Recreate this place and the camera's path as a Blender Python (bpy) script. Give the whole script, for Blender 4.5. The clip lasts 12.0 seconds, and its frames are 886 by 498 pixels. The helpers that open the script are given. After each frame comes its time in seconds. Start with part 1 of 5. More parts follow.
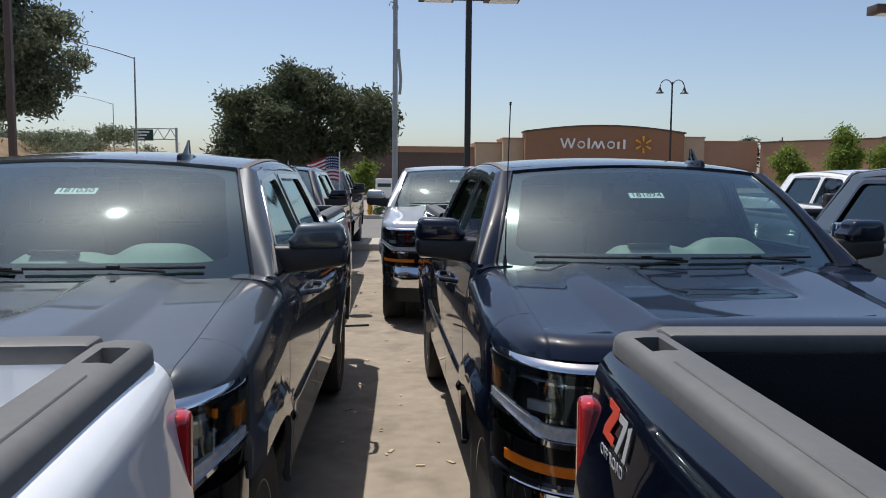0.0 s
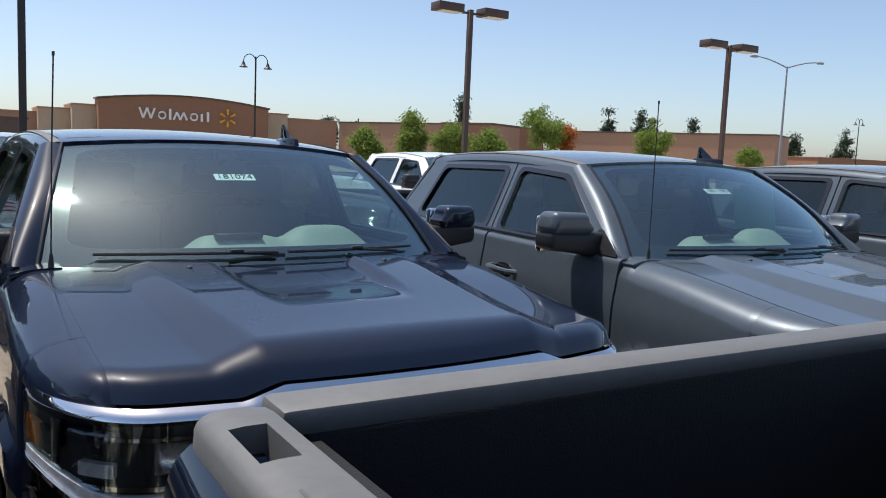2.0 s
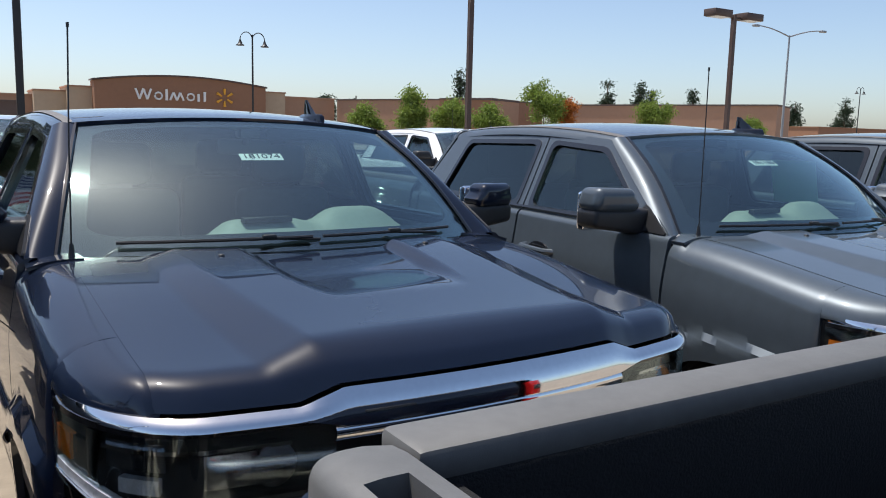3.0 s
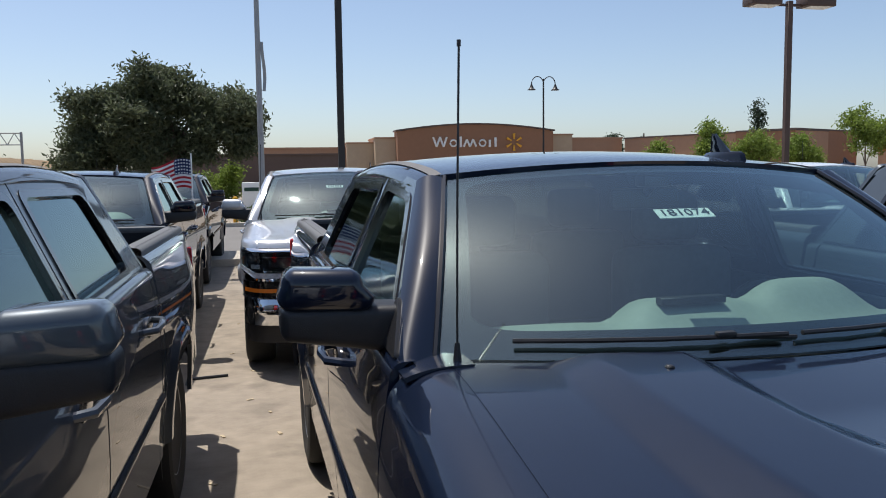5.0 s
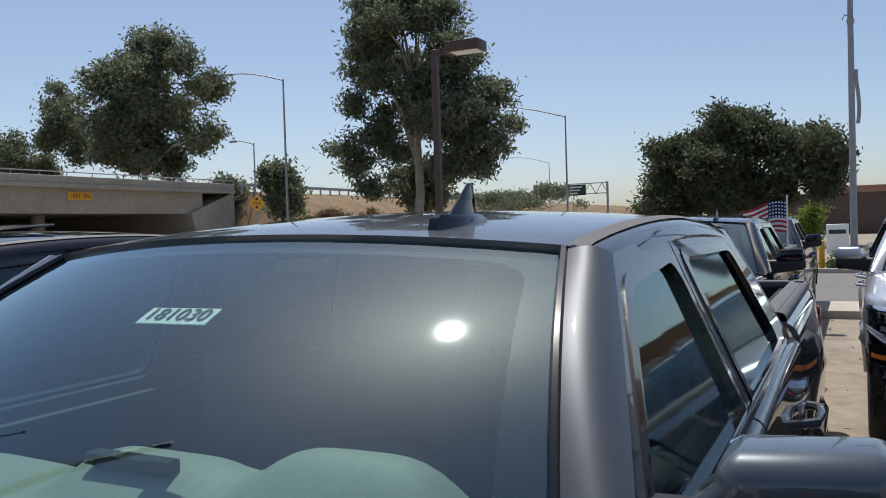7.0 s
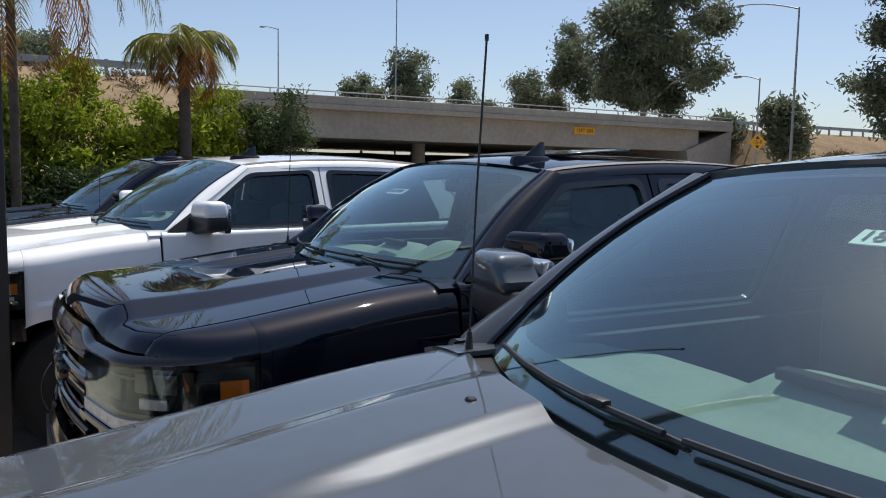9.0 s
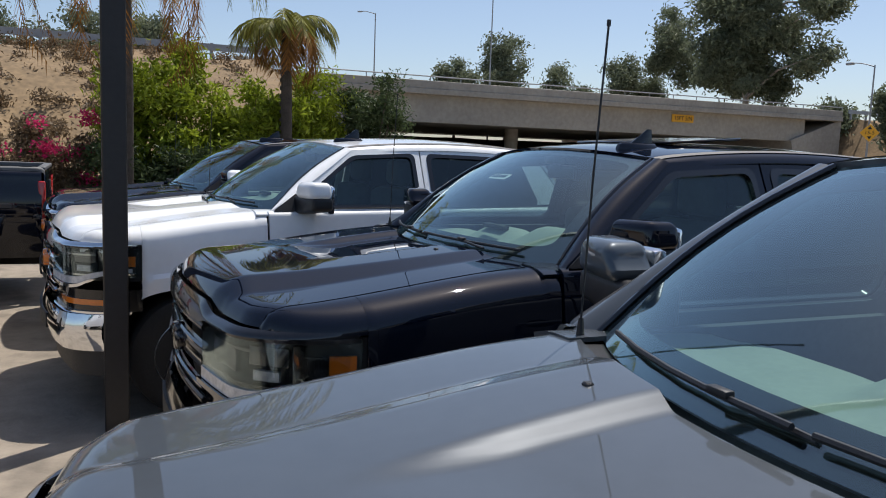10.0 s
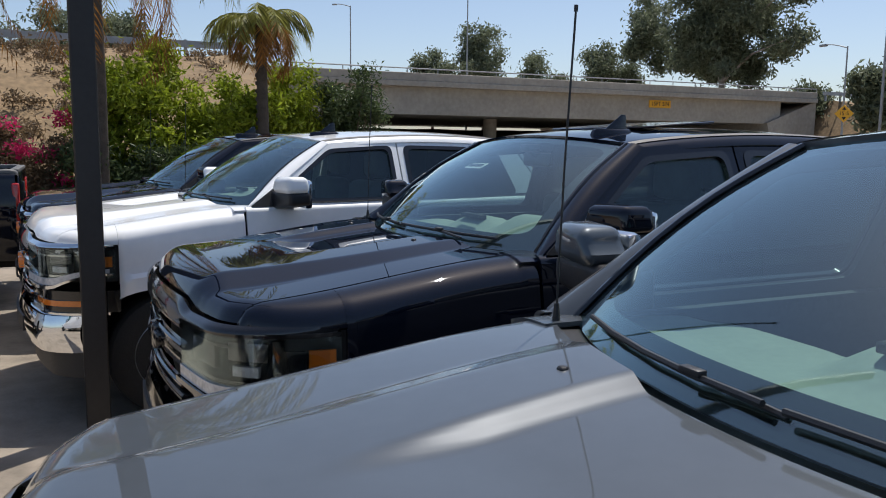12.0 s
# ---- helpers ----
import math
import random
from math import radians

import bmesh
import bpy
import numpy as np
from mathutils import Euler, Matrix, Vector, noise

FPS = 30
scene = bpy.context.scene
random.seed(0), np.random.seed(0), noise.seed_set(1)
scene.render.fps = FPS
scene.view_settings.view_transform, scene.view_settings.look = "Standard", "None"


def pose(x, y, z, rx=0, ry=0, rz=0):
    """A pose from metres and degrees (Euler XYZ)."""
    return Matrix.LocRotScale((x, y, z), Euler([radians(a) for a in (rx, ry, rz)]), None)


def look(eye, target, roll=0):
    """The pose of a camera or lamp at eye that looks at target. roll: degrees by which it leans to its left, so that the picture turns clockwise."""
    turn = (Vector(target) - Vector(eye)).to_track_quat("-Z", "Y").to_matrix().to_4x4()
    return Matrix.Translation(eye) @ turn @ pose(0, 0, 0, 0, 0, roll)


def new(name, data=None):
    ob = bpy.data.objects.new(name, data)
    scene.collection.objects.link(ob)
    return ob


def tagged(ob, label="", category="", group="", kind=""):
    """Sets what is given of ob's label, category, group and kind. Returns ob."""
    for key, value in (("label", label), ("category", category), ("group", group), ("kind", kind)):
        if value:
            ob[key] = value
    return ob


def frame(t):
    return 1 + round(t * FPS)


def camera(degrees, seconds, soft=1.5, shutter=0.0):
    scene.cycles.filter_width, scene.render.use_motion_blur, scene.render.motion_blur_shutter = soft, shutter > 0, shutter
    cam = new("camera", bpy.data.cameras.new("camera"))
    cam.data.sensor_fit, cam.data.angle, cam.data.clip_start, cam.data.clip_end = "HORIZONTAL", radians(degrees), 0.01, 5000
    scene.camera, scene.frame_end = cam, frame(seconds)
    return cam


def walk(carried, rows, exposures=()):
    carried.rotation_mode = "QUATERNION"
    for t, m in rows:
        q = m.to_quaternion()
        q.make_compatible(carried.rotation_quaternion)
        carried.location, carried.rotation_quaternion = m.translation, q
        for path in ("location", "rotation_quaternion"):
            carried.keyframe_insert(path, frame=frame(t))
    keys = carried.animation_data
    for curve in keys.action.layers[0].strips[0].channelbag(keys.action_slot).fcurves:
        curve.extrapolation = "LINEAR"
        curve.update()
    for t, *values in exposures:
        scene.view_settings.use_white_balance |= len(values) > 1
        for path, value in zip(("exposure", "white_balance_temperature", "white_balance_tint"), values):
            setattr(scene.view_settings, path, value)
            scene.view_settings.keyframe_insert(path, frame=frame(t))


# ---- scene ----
EXPOSURE = 0.15
cam = camera(57.14, 12.0, 1.0)
PATH = [
    (0.0, pose(0.317, -2.141, 1.768, 84.67, -0.51, -2.74)),
    (0.5, pose(0.437, -2.025, 1.787, 84.22, 0.37, -9.70)),
    (1.0, pose(0.535, -1.912, 1.785, 83.98, -0.93, -18.61)),
    (1.5, pose(0.533, -1.735, 1.774, 84.11, -2.59, -28.34)),
    (2.0, pose(0.482, -1.545, 1.784, 83.63, -2.39, -31.22)),
    (2.5, pose(0.471, -1.422, 1.772, 81.88, -1.88, -31.93)),
    (4.5, pose(0.358, -0.506, 1.782, 84.02, 1.04, -20.38)),
    (5.0, pose(0.376, -0.228, 1.790, 84.66, 0.74, -11.72)),
    (5.5, pose(0.281, -0.024, 1.771, 85.70, -0.11, -6.11)),
    (6.0, pose(0.203, 0.173, 1.793, 85.83, 0.85, 0.39)),
    (6.5, pose(0.112, 0.366, 1.812, 86.99, 1.25, 12.65)),
    (7.0, pose(0.004, 0.386, 1.824, 88.51, 1.74, 26.88)),
    (7.5, pose(-0.106, 0.333, 1.823, 88.58, 1.68, 38.98)),
    (9.5, pose(-0.327, 0.099, 1.774, 83.36, -1.81, 64.06)),
    (10.0, pose(-0.317, 0.073, 1.778, 83.18, -2.08, 66.65)),
    (10.5, pose(-0.307, 0.061, 1.777, 83.07, -2.01, 67.33)),
    (11.0, pose(-0.310, 0.076, 1.774, 82.90, -1.54, 66.53)),
    (11.5, pose(-0.313, 0.083, 1.774, 82.71, -0.99, 65.83)),
    (12.0, pose(-0.309, 0.091, 1.773, 82.62, -0.60, 65.21)),
]
walk(cam, PATH, [(0.0, EXPOSURE), (1.0, EXPOSURE + 0.2), (2.5, EXPOSURE + 0.38), (5.5, EXPOSURE + 0.08), (6.5, EXPOSURE - 0.04), (7.5, EXPOSURE - 0.06), (9.5, EXPOSURE + 0.06), (12.0, EXPOSURE + 0.06)])

# ---- daylight ----
SUN_FROM = Vector((-0.22, 0.315, 1.0)).normalized()
world = bpy.data.worlds.new("sky")
scene.world = world
world.use_nodes = True
wn = world.node_tree
sky = wn.nodes.new("ShaderNodeTexSky")
sky.sky_type = "NISHITA"
sky.sun_disc = False
sky.sun_elevation = math.asin(SUN_FROM.z)
sky.sun_rotation = math.atan2(SUN_FROM.x, SUN_FROM.y)
sky.air_density, sky.dust_density, sky.ozone_density = 0.8, 1.3, 1.0
wn.nodes["Background"].inputs["Strength"].default_value = 0.118
wn.links.new(sky.outputs[0], wn.nodes["Background"].inputs["Color"])
sun = new("sun", bpy.data.lights.new("sun", "SUN"))
sun.data.energy, sun.data.angle, sun.data.color = 4.2, radians(0.53), (1.0, 0.96, 0.9)
sun.matrix_world = look(SUN_FROM * 60, (0, 0, 0))


# ---- materials ----
def mat(name, color, rough=0.5, metal=0.0, coat=0.0, vary=0.12, scale=6.0, bump=0.0, bump_scale=60.0, spec=0.5, random_piece=0.0):
    """A painted or raw surface with variation at two scales and fine relief."""
    m = bpy.data.materials.new(name)
    m.use_nodes = True
    nt = m.node_tree
    b = nt.nodes["Principled BSDF"]
    b.inputs["Roughness"].default_value = rough
    b.inputs["Metallic"].default_value = metal
    b.inputs["Coat Weight"].default_value = coat
    b.inputs["Coat Roughness"].default_value = 0.02
    b.inputs["Specular IOR Level"].default_value = spec
    tc = nt.nodes.new("ShaderNodeTexCoord")
    n1 = nt.nodes.new("ShaderNodeTexNoise")
    n1.inputs["Scale"].default_value, n1.inputs["Detail"].default_value = scale, 5
    n2 = nt.nodes.new("ShaderNodeTexNoise")
    n2.inputs["Scale"].default_value, n2.inputs["Detail"].default_value = scale * 9, 4
    for n in (n1, n2):
        nt.links.new(tc.outputs["Object"], n.inputs["Vector"])
    mix = nt.nodes.new("ShaderNodeMath")
    mix.operation = "ADD"
    nt.links.new(n1.outputs["Fac"], mix.inputs[0])
    nt.links.new(n2.outputs["Fac"], mix.inputs[1])
    ramp = nt.nodes.new("ShaderNodeMapRange")
    ramp.inputs["From Min"].default_value, ramp.inputs["From Max"].default_value = 0.7, 1.3
    ramp.inputs["To Min"].default_value, ramp.inputs["To Max"].default_value = 1 - vary, 1 + vary
    nt.links.new(mix.outputs[0], ramp.inputs["Value"])
    mul = nt.nodes.new("ShaderNodeVectorMath")
    mul.operation = "SCALE"
    mul.inputs[0].default_value = color[:3]
    nt.links.new(ramp.outputs[0], mul.inputs["Scale"])
    last = mul.outputs[0]
    if random_piece:
        oi = nt.nodes.new("ShaderNodeObjectInfo")
        rr = nt.nodes.new("ShaderNodeMapRange")
        rr.inputs["To Min"].default_value, rr.inputs["To Max"].default_value = 1 - random_piece, 1 + random_piece
        nt.links.new(oi.outputs["Random"], rr.inputs["Value"])
        m2 = nt.nodes.new("ShaderNodeVectorMath")
        m2.operation = "SCALE"
        nt.links.new(last, m2.inputs[0])
        nt.links.new(rr.outputs[0], m2.inputs["Scale"])
        last = m2.outputs[0]
    nt.links.new(last, b.inputs["Base Color"])
    if bump:
        n3 = nt.nodes.new("ShaderNodeTexNoise")
        n3.inputs["Scale"].default_value, n3.inputs["Detail"].default_value = bump_scale, 6
        nt.links.new(tc.outputs["Object"], n3.inputs["Vector"])
        bp = nt.nodes.new("ShaderNodeBump")
        bp.inputs["Strength"].default_value, bp.inputs["Distance"].default_value = bump, 0.01
        nt.links.new(n3.outputs["Fac"], bp.inputs["Height"])
        nt.links.new(bp.outputs[0], b.inputs["Normal"])
    return m


def glass(name, tint, gloss=0.16, dust=0.0):
    """Thin glass: clear tint and a Fresnel reflection."""
    m = bpy.data.materials.new(name)
    m.use_nodes = True
    nt = m.node_tree
    nt.nodes.clear()
    out = nt.nodes.new("ShaderNodeOutputMaterial")
    tr = nt.nodes.new("ShaderNodeBsdfTransparent")
    tr.inputs[0].default_value = (*tint, 1)
    gl = nt.nodes.new("ShaderNodeBsdfGlossy")
    gl.inputs["Roughness"].default_value = 0.035
    gl.inputs[0].default_value = (0.80, 0.97, 1.0, 1)
    lw = nt.nodes.new("ShaderNodeLayerWeight")
    lw.inputs[0].default_value = 0.5
    pw = nt.nodes.new("ShaderNodeMath")
    pw.operation = "POWER"
    pw.inputs[1].default_value = 4.2
    nt.links.new(lw.outputs["Facing"], pw.inputs[0])
    fr = nt.nodes.new("ShaderNodeMath")
    fr.operation = "MULTIPLY_ADD"
    fr.inputs[1].default_value, fr.inputs[2].default_value = 0.9, gloss
    nt.links.new(pw.outputs[0], fr.inputs[0])
    mx = nt.nodes.new("ShaderNodeMixShader")
    nt.links.new(fr.outputs[0], mx.inputs[0])
    nt.links.new(tr.outputs[0], mx.inputs[1])
    nt.links.new(gl.outputs[0], mx.inputs[2])
    if dust:
        df = nt.nodes.new("ShaderNodeBsdfDiffuse")
        df.inputs[0].default_value = (0.36, 0.54, 0.62, 1)
        co = nt.nodes.new("ShaderNodeTexCoord")
        nz = nt.nodes.new("ShaderNodeTexNoise")
        nz.inputs["Scale"].default_value = 5.0
        nz.inputs["Detail"].default_value = 8.0
        nt.links.new(co.outputs["Object"], nz.inputs["Vector"])
        dr = nt.nodes.new("ShaderNodeMapRange")
        dr.inputs["From Min"].default_value, dr.inputs["From Max"].default_value = 0.3, 0.75
        dr.inputs["To Min"].default_value, dr.inputs["To Max"].default_value = dust * 0.7, dust * 1.4
        nt.links.new(nz.outputs[0], dr.inputs["Value"])
        md = nt.nodes.new("ShaderNodeMixShader")
        nt.links.new(dr.outputs[0], md.inputs[0])
        nt.links.new(mx.outputs[0], md.inputs[1])
        nt.links.new(df.outputs[0], md.inputs[2])
        mx = md
    nt.links.new(mx.outputs[0], out.inputs[0])
    return m


def foliage(name, color, vary=0.35):
    """Leaves: each one differs a little, and light shines through."""
    m = bpy.data.materials.new(name)
    m.use_nodes = True
    nt = m.node_tree
    b = nt.nodes["Principled BSDF"]
    b.inputs["Roughness"].default_value = 0.5
    b.inputs["Specular IOR Level"].default_value = 0.3
    geo = nt.nodes.new("ShaderNodeNewGeometry")
    rr = nt.nodes.new("ShaderNodeMapRange")
    rr.inputs["To Min"].default_value, rr.inputs["To Max"].default_value = 1 - vary, 1 + vary
    nt.links.new(geo.outputs["Random Per Island"], rr.inputs["Value"])
    mul = nt.nodes.new("ShaderNodeVectorMath")
    mul.operation = "SCALE"
    mul.inputs[0].default_value = color
    nt.links.new(rr.outputs[0], mul.inputs["Scale"])
    nt.links.new(mul.outputs[0], b.inputs["Base Color"])
    tl = nt.nodes.new("ShaderNodeBsdfTranslucent")
    nt.links.new(mul.outputs[0], tl.inputs[0])
    mx = nt.nodes.new("ShaderNodeMixShader")
    mx.inputs[0].default_value = 0.42
    nt.links.new(b.outputs[0], mx.inputs[1])
    nt.links.new(tl.outputs[0], mx.inputs[2])
    nt.links.new(mx.outputs[0], nt.nodes["Material Output"].inputs[0])
    return m


PAINT = {
    "navy": mat("navy_paint", (0.004, 0.008, 0.021), 0.35, 0.0, 1.0, 0.06, 2, spec=0.08),
    "graphite": mat("graphite_paint", (0.066, 0.075, 0.086), 0.42, 0.25, 1.0, 0.06, 2, spec=0.12),
    "slate": mat("slate_paint", (0.072, 0.088, 0.104), 0.40, 0.30, 1.0, 0.06, 2, spec=0.12),
    "black": mat("black_paint", (0.003, 0.005, 0.012), 0.4, 0.0, 1.0, 0.05, 2, spec=0.0),
    "white": mat("white_paint", (0.81, 0.82, 0.83), 0.35, 0.0, 1.0, 0.03, 2),
    "silver": mat("silver_paint", (0.58, 0.59, 0.61), 0.3, 0.6, 1.0, 0.03, 2),
    "blue": mat("bright_blue_paint", (0.01, 0.16, 0.55), 0.3, 0.2, 1.0, 0.05, 2),
}
M = {
    "chrome": mat("chrome", (0.78, 0.79, 0.8), 0.05, 1.0, vary=0.03),
    "plastic": mat("black_plastic", (0.012, 0.012, 0.014), 0.45, vary=0.15, bump=0.15, bump_scale=300),
    "gloss_black": mat("gloss_black_trim", (0.008, 0.008, 0.009), 0.12, coat=0.6, vary=0.1),
    "rail": mat("grey_bed_rail_plastic", (0.105, 0.104, 0.102), 0.55, vary=0.10, bump=0.07, bump_scale=500),
    "liner": mat("black_bed_liner", (0.004, 0.0045, 0.006), 0.7, vary=0.2, bump=0.3, bump_scale=250, spec=0.35),
    "under": mat("dark_underbody", (0.008, 0.008, 0.008), 0.8, vary=0.2),
    "tyre": mat("tyre_rubber", (0.018, 0.018, 0.018), 0.8, vary=0.2, bump=0.2, bump_scale=90),
    "rim": mat("alloy_rim", (0.55, 0.56, 0.58), 0.28, 0.9, vary=0.08),
    "red": mat("red_lamp_lens", (0.45, 0.012, 0.012), 0.08, coat=1.0, vary=0.1),
    "amber": mat("amber_lens", (0.75, 0.20, 0.02), 0.12, coat=1.0, vary=0.1),
    "lamp": mat("headlamp_reflector", (0.16, 0.165, 0.175), 0.12, 0.9, vary=0.3, scale=25),
    "running": mat("running_light_strip", (0.55, 0.57, 0.60), 0.25, 0.4, vary=0.3, scale=40),
    "dash": mat("pale_dash", (0.29, 0.32, 0.285), 0.6, vary=0.08, bump=0.1, bump_scale=200),
    "lining": mat("pale_headlining", (0.42, 0.42, 0.40), 0.9, vary=0.06),
    "seat": mat("dark_seat_cloth", (0.085, 0.09, 0.095), 0.8, vary=0.15),
    "sticker": mat("white_sticker", (0.82, 0.86, 0.82), 0.6, vary=0.03),
    "paper": foliage("window_form_paper", (0.55, 0.80, 0.66), 0.05),
    "ink": mat("black_ink", (0.01, 0.01, 0.01), 0.6, vary=0.1),
    "ditch": mat("roof_seam_strip", (0.12, 0.11, 0.10), 0.5, vary=0.1),
    "windscreen": glass("windscreen_glass", (0.66, 0.82, 0.78), 0.185),
    "side_glass": glass("door_glass", (0.42, 0.54, 0.52), 0.08),
    "privacy": glass("privacy_glass", (0.05, 0.06, 0.06), 0.07),
    "lens": glass("clear_lens", (0.9, 0.92, 0.92), 0.08),
    "mirror": mat("mirror_glass", (0.8, 0.82, 0.85), 0.02, 1.0, vary=0.02),
}


# ---- building helpers ----
def mesh_of(bm, name, smooth=True):
    bmesh.ops.recalc_face_normals(bm, faces=bm.faces)
    me = bpy.data.meshes.new(name)
    bm.to_mesh(me)
    bm.free()
    if smooth:
        me.shade_smooth()
        me.set_sharp_from_angle(angle=radians(38))
    return me


def part(name, bm, material, parent, label="", smooth=True):
    """Links a bmesh as one mesh object, under a thing or a part if given."""
    me = mesh_of(bm, name, smooth) if isinstance(bm, bmesh.types.BMesh) else bm
    ob = new(name, me)
    if not me.materials:
        me.materials.append(material)
    elif material is not me.materials[0]:
        ob.material_slots[0].link = "OBJECT"
        ob.material_slots[0].material = material
    if parent:
        ob.parent = parent
    if label:
        ob["label"] = label
    return ob


def thing(name, label, category, m=None, group="", kind=""):
    ob = new(name)
    ob.empty_display_size = 0.2
    if m is not None:
        ob.matrix_world = m
    return tagged(ob, label, category, group, kind)


def box(bm, x0, x1, y0, y1, z0, z1, bevel=0.0, seg=2, m=None):
    r = bmesh.ops.create_cube(bm, size=1.0)["verts"]
    t = Matrix.Translation(((x0 + x1) / 2, (y0 + y1) / 2, (z0 + z1) / 2)) @ Matrix.Diagonal((x1 - x0, y1 - y0, z1 - z0, 1))
    bmesh.ops.transform(bm, matrix=(m @ t) if m else t, verts=r)
    if bevel:
        es = list({e for v in r for e in v.link_edges})
        bmesh.ops.bevel(bm, geom=es, offset=bevel, segments=seg, affect="EDGES", profile=0.5)
    return bm


def grid(bm, fn, nu, nv, thick=0.0):
    """A patch of fn(u, v), u and v from 0 to 1, given thickness on its back."""
    vs = [[bm.verts.new(fn(i / nu, j / nv)) for j in range(nv + 1)] for i in range(nu + 1)]
    fs = [bm.faces.new((vs[i][j], vs[i + 1][j], vs[i + 1][j + 1], vs[i][j + 1])) for i in range(nu) for j in range(nv)]
    if thick:
        bmesh.ops.recalc_face_normals(bm, faces=fs)
        bm.normal_update()
        bmesh.ops.solidify(bm, geom=fs, thickness=thick)
    return vs


def loft(bm, rings, cap=True, closed=True):
    vs = [[bm.verts.new(p) for p in r] for r in rings]
    n = len(vs[0])
    for a, b in zip(vs, vs[1:]):
        for j in range(n if closed else n - 1):
            k = (j + 1) % n
            bm.faces.new((a[j], a[k], b[k], b[j]))
    if cap and closed:
        bm.faces.new(list(reversed(vs[0])))
        bm.faces.new(vs[-1])
    return bm


def tube(bm, pts, r, n=8, r_end=None, cap=True):
    pts = [Vector(p) for p in pts]
    rings = []
    for i, p in enumerate(pts):
        d = (pts[min(i + 1, len(pts) - 1)] - pts[max(i - 1, 0)]).normalized()
        a = d.orthogonal().normalized() if abs(d.z) > 0.9 else d.cross(Vector((0, 0, 1))).normalized()
        b = d.cross(a)
        rr = r if r_end is None else r + (r_end - r) * i / (len(pts) - 1)
        rings.append([p + a * math.cos(k * math.tau / n) * rr + b * math.sin(k * math.tau / n) * rr for k in range(n)])
    return loft(bm, rings, cap)


def lathe(bm, prof, n=32, axis="x"):
    """Turns a profile of (along, radius) round the axis."""
    rings = []
    for a, r in prof:
        ring = []
        for k in range(n):
            c, s = math.cos(k * math.tau / n) * r, math.sin(k * math.tau / n) * r
            ring.append((a, c, s) if axis == "x" else (c, s, a))
        rings.append(ring)
    return loft(bm, rings, True)


def smooth01(a, b, t):
    t = min(1, max(0, (t - a) / (b - a)))
    return t * t * (3 - 2 * t)


def round_poly(pts, r, n=4):
    """Corners of a polygon in the plane cut round; each corner gives n + 1 points."""
    out = []
    k = len(pts)
    for i in range(k):
        p, a, b = Vector(pts[i]), Vector(pts[i - 1]), Vector(pts[(i + 1) % k])
        da, db = (a - p), (b - p)
        ra, rb = min(r, da.length * 0.45), min(r, db.length * 0.45)
        s, e = p + da.normalized() * ra, p + db.normalized() * rb
        for j in range(n + 1):
            t = j / n
            out.append((1 - t) ** 2 * s + 2 * t * (1 - t) * p + t * t * e)
    return out


def text_mesh(body, size, name):
    """Letters of the built-in font as a mesh in the xy plane, centred."""
    c = bpy.data.curves.new(name, "FONT")
    c.body, c.size, c.align_x, c.align_y = body, size, "CENTER", "CENTER"
    c.extrude = 0.0006
    tmp = new("text_tmp", c)
    me = bpy.data.meshes.new_from_object(tmp.evaluated_get(bpy.context.evaluated_depsgraph_get()))
    bpy.data.objects.remove(tmp)
    bpy.data.curves.remove(c)
    me.name = name
    return me


# ---- pickup truck: local y runs from the front bumper (0) to the tail, x from side to side ----
AXLES = (1.22, 4.655)
ARCH = 0.45
NOSE = 0.42
REAR_SHIFT = 0.205


def stretch(y):
    """Lengthens the cab behind the windscreen header and moves the bed back."""
    return y if y < 2.40 else y + REAR_SHIFT * min(1.0, (y - 2.40) / 1.645)


def arch_r(y, z, ax):
    return ((abs(y - ax)) ** 3.2 + (abs(z - 0.40)) ** 3.2) ** (1 / 3.2)


def nose_x(y):
    """Half-width of the nose's corner curve at a distance from the front."""
    lo, hi = 0.0, 1.0
    for _ in range(24):
        t = (lo + hi) / 2
        if NOSE + 0.07 + 0.06 * t + 0.36 * (1 - math.cos(t * math.pi / 2)) < y:
            lo = t
        else:
            hi = t
    return 0.72 + 0.27 * math.sin(lo * math.pi / 2)


def nose_y(x):
    a = abs(x)
    if a < 0.72:
        return NOSE + 0.07 * (a / 0.72) ** 2
    t = math.asin(min(1, (a - 0.72) / 0.27)) / (math.pi / 2)
    return NOSE + 0.07 + 0.06 * t + 0.36 * (1 - math.cos(t * math.pi / 2))


def half_width(y, z):
    w = 0.985 + 0.030 * smooth01(0.45, 0.95, z) - 0.045 * smooth01(1.05, 1.42, z)
    w -= 0.05 * max(0, (1.15 - y) / 0.7) ** 2 + 0.02 * max(0, (y - 5.3) / 0.5) ** 2
    if y < 0.91:
        w = min(w, nose_x(y) + 0.008)
    for ax in AXLES:
        r = arch_r(y, z, ax)
        w += 0.028 * smooth01(0.86, 1.0, y) * (1 - smooth01(ARCH + 0.085, ARCH + 0.115, r))
    return w


def shoulder(y):
    if y < 1.62:
        z = 1.211 + 0.125 * smooth01(0.45, 1.75, y)
        d = min(1.0, max(0.0, (y - 0.557) / 0.10))
        return z + (1.150 - z) * (1 - math.sqrt(1 - (1 - d) ** 2))
    return 1.34 + 0.03 * smooth01(1.6, 3.9, y)


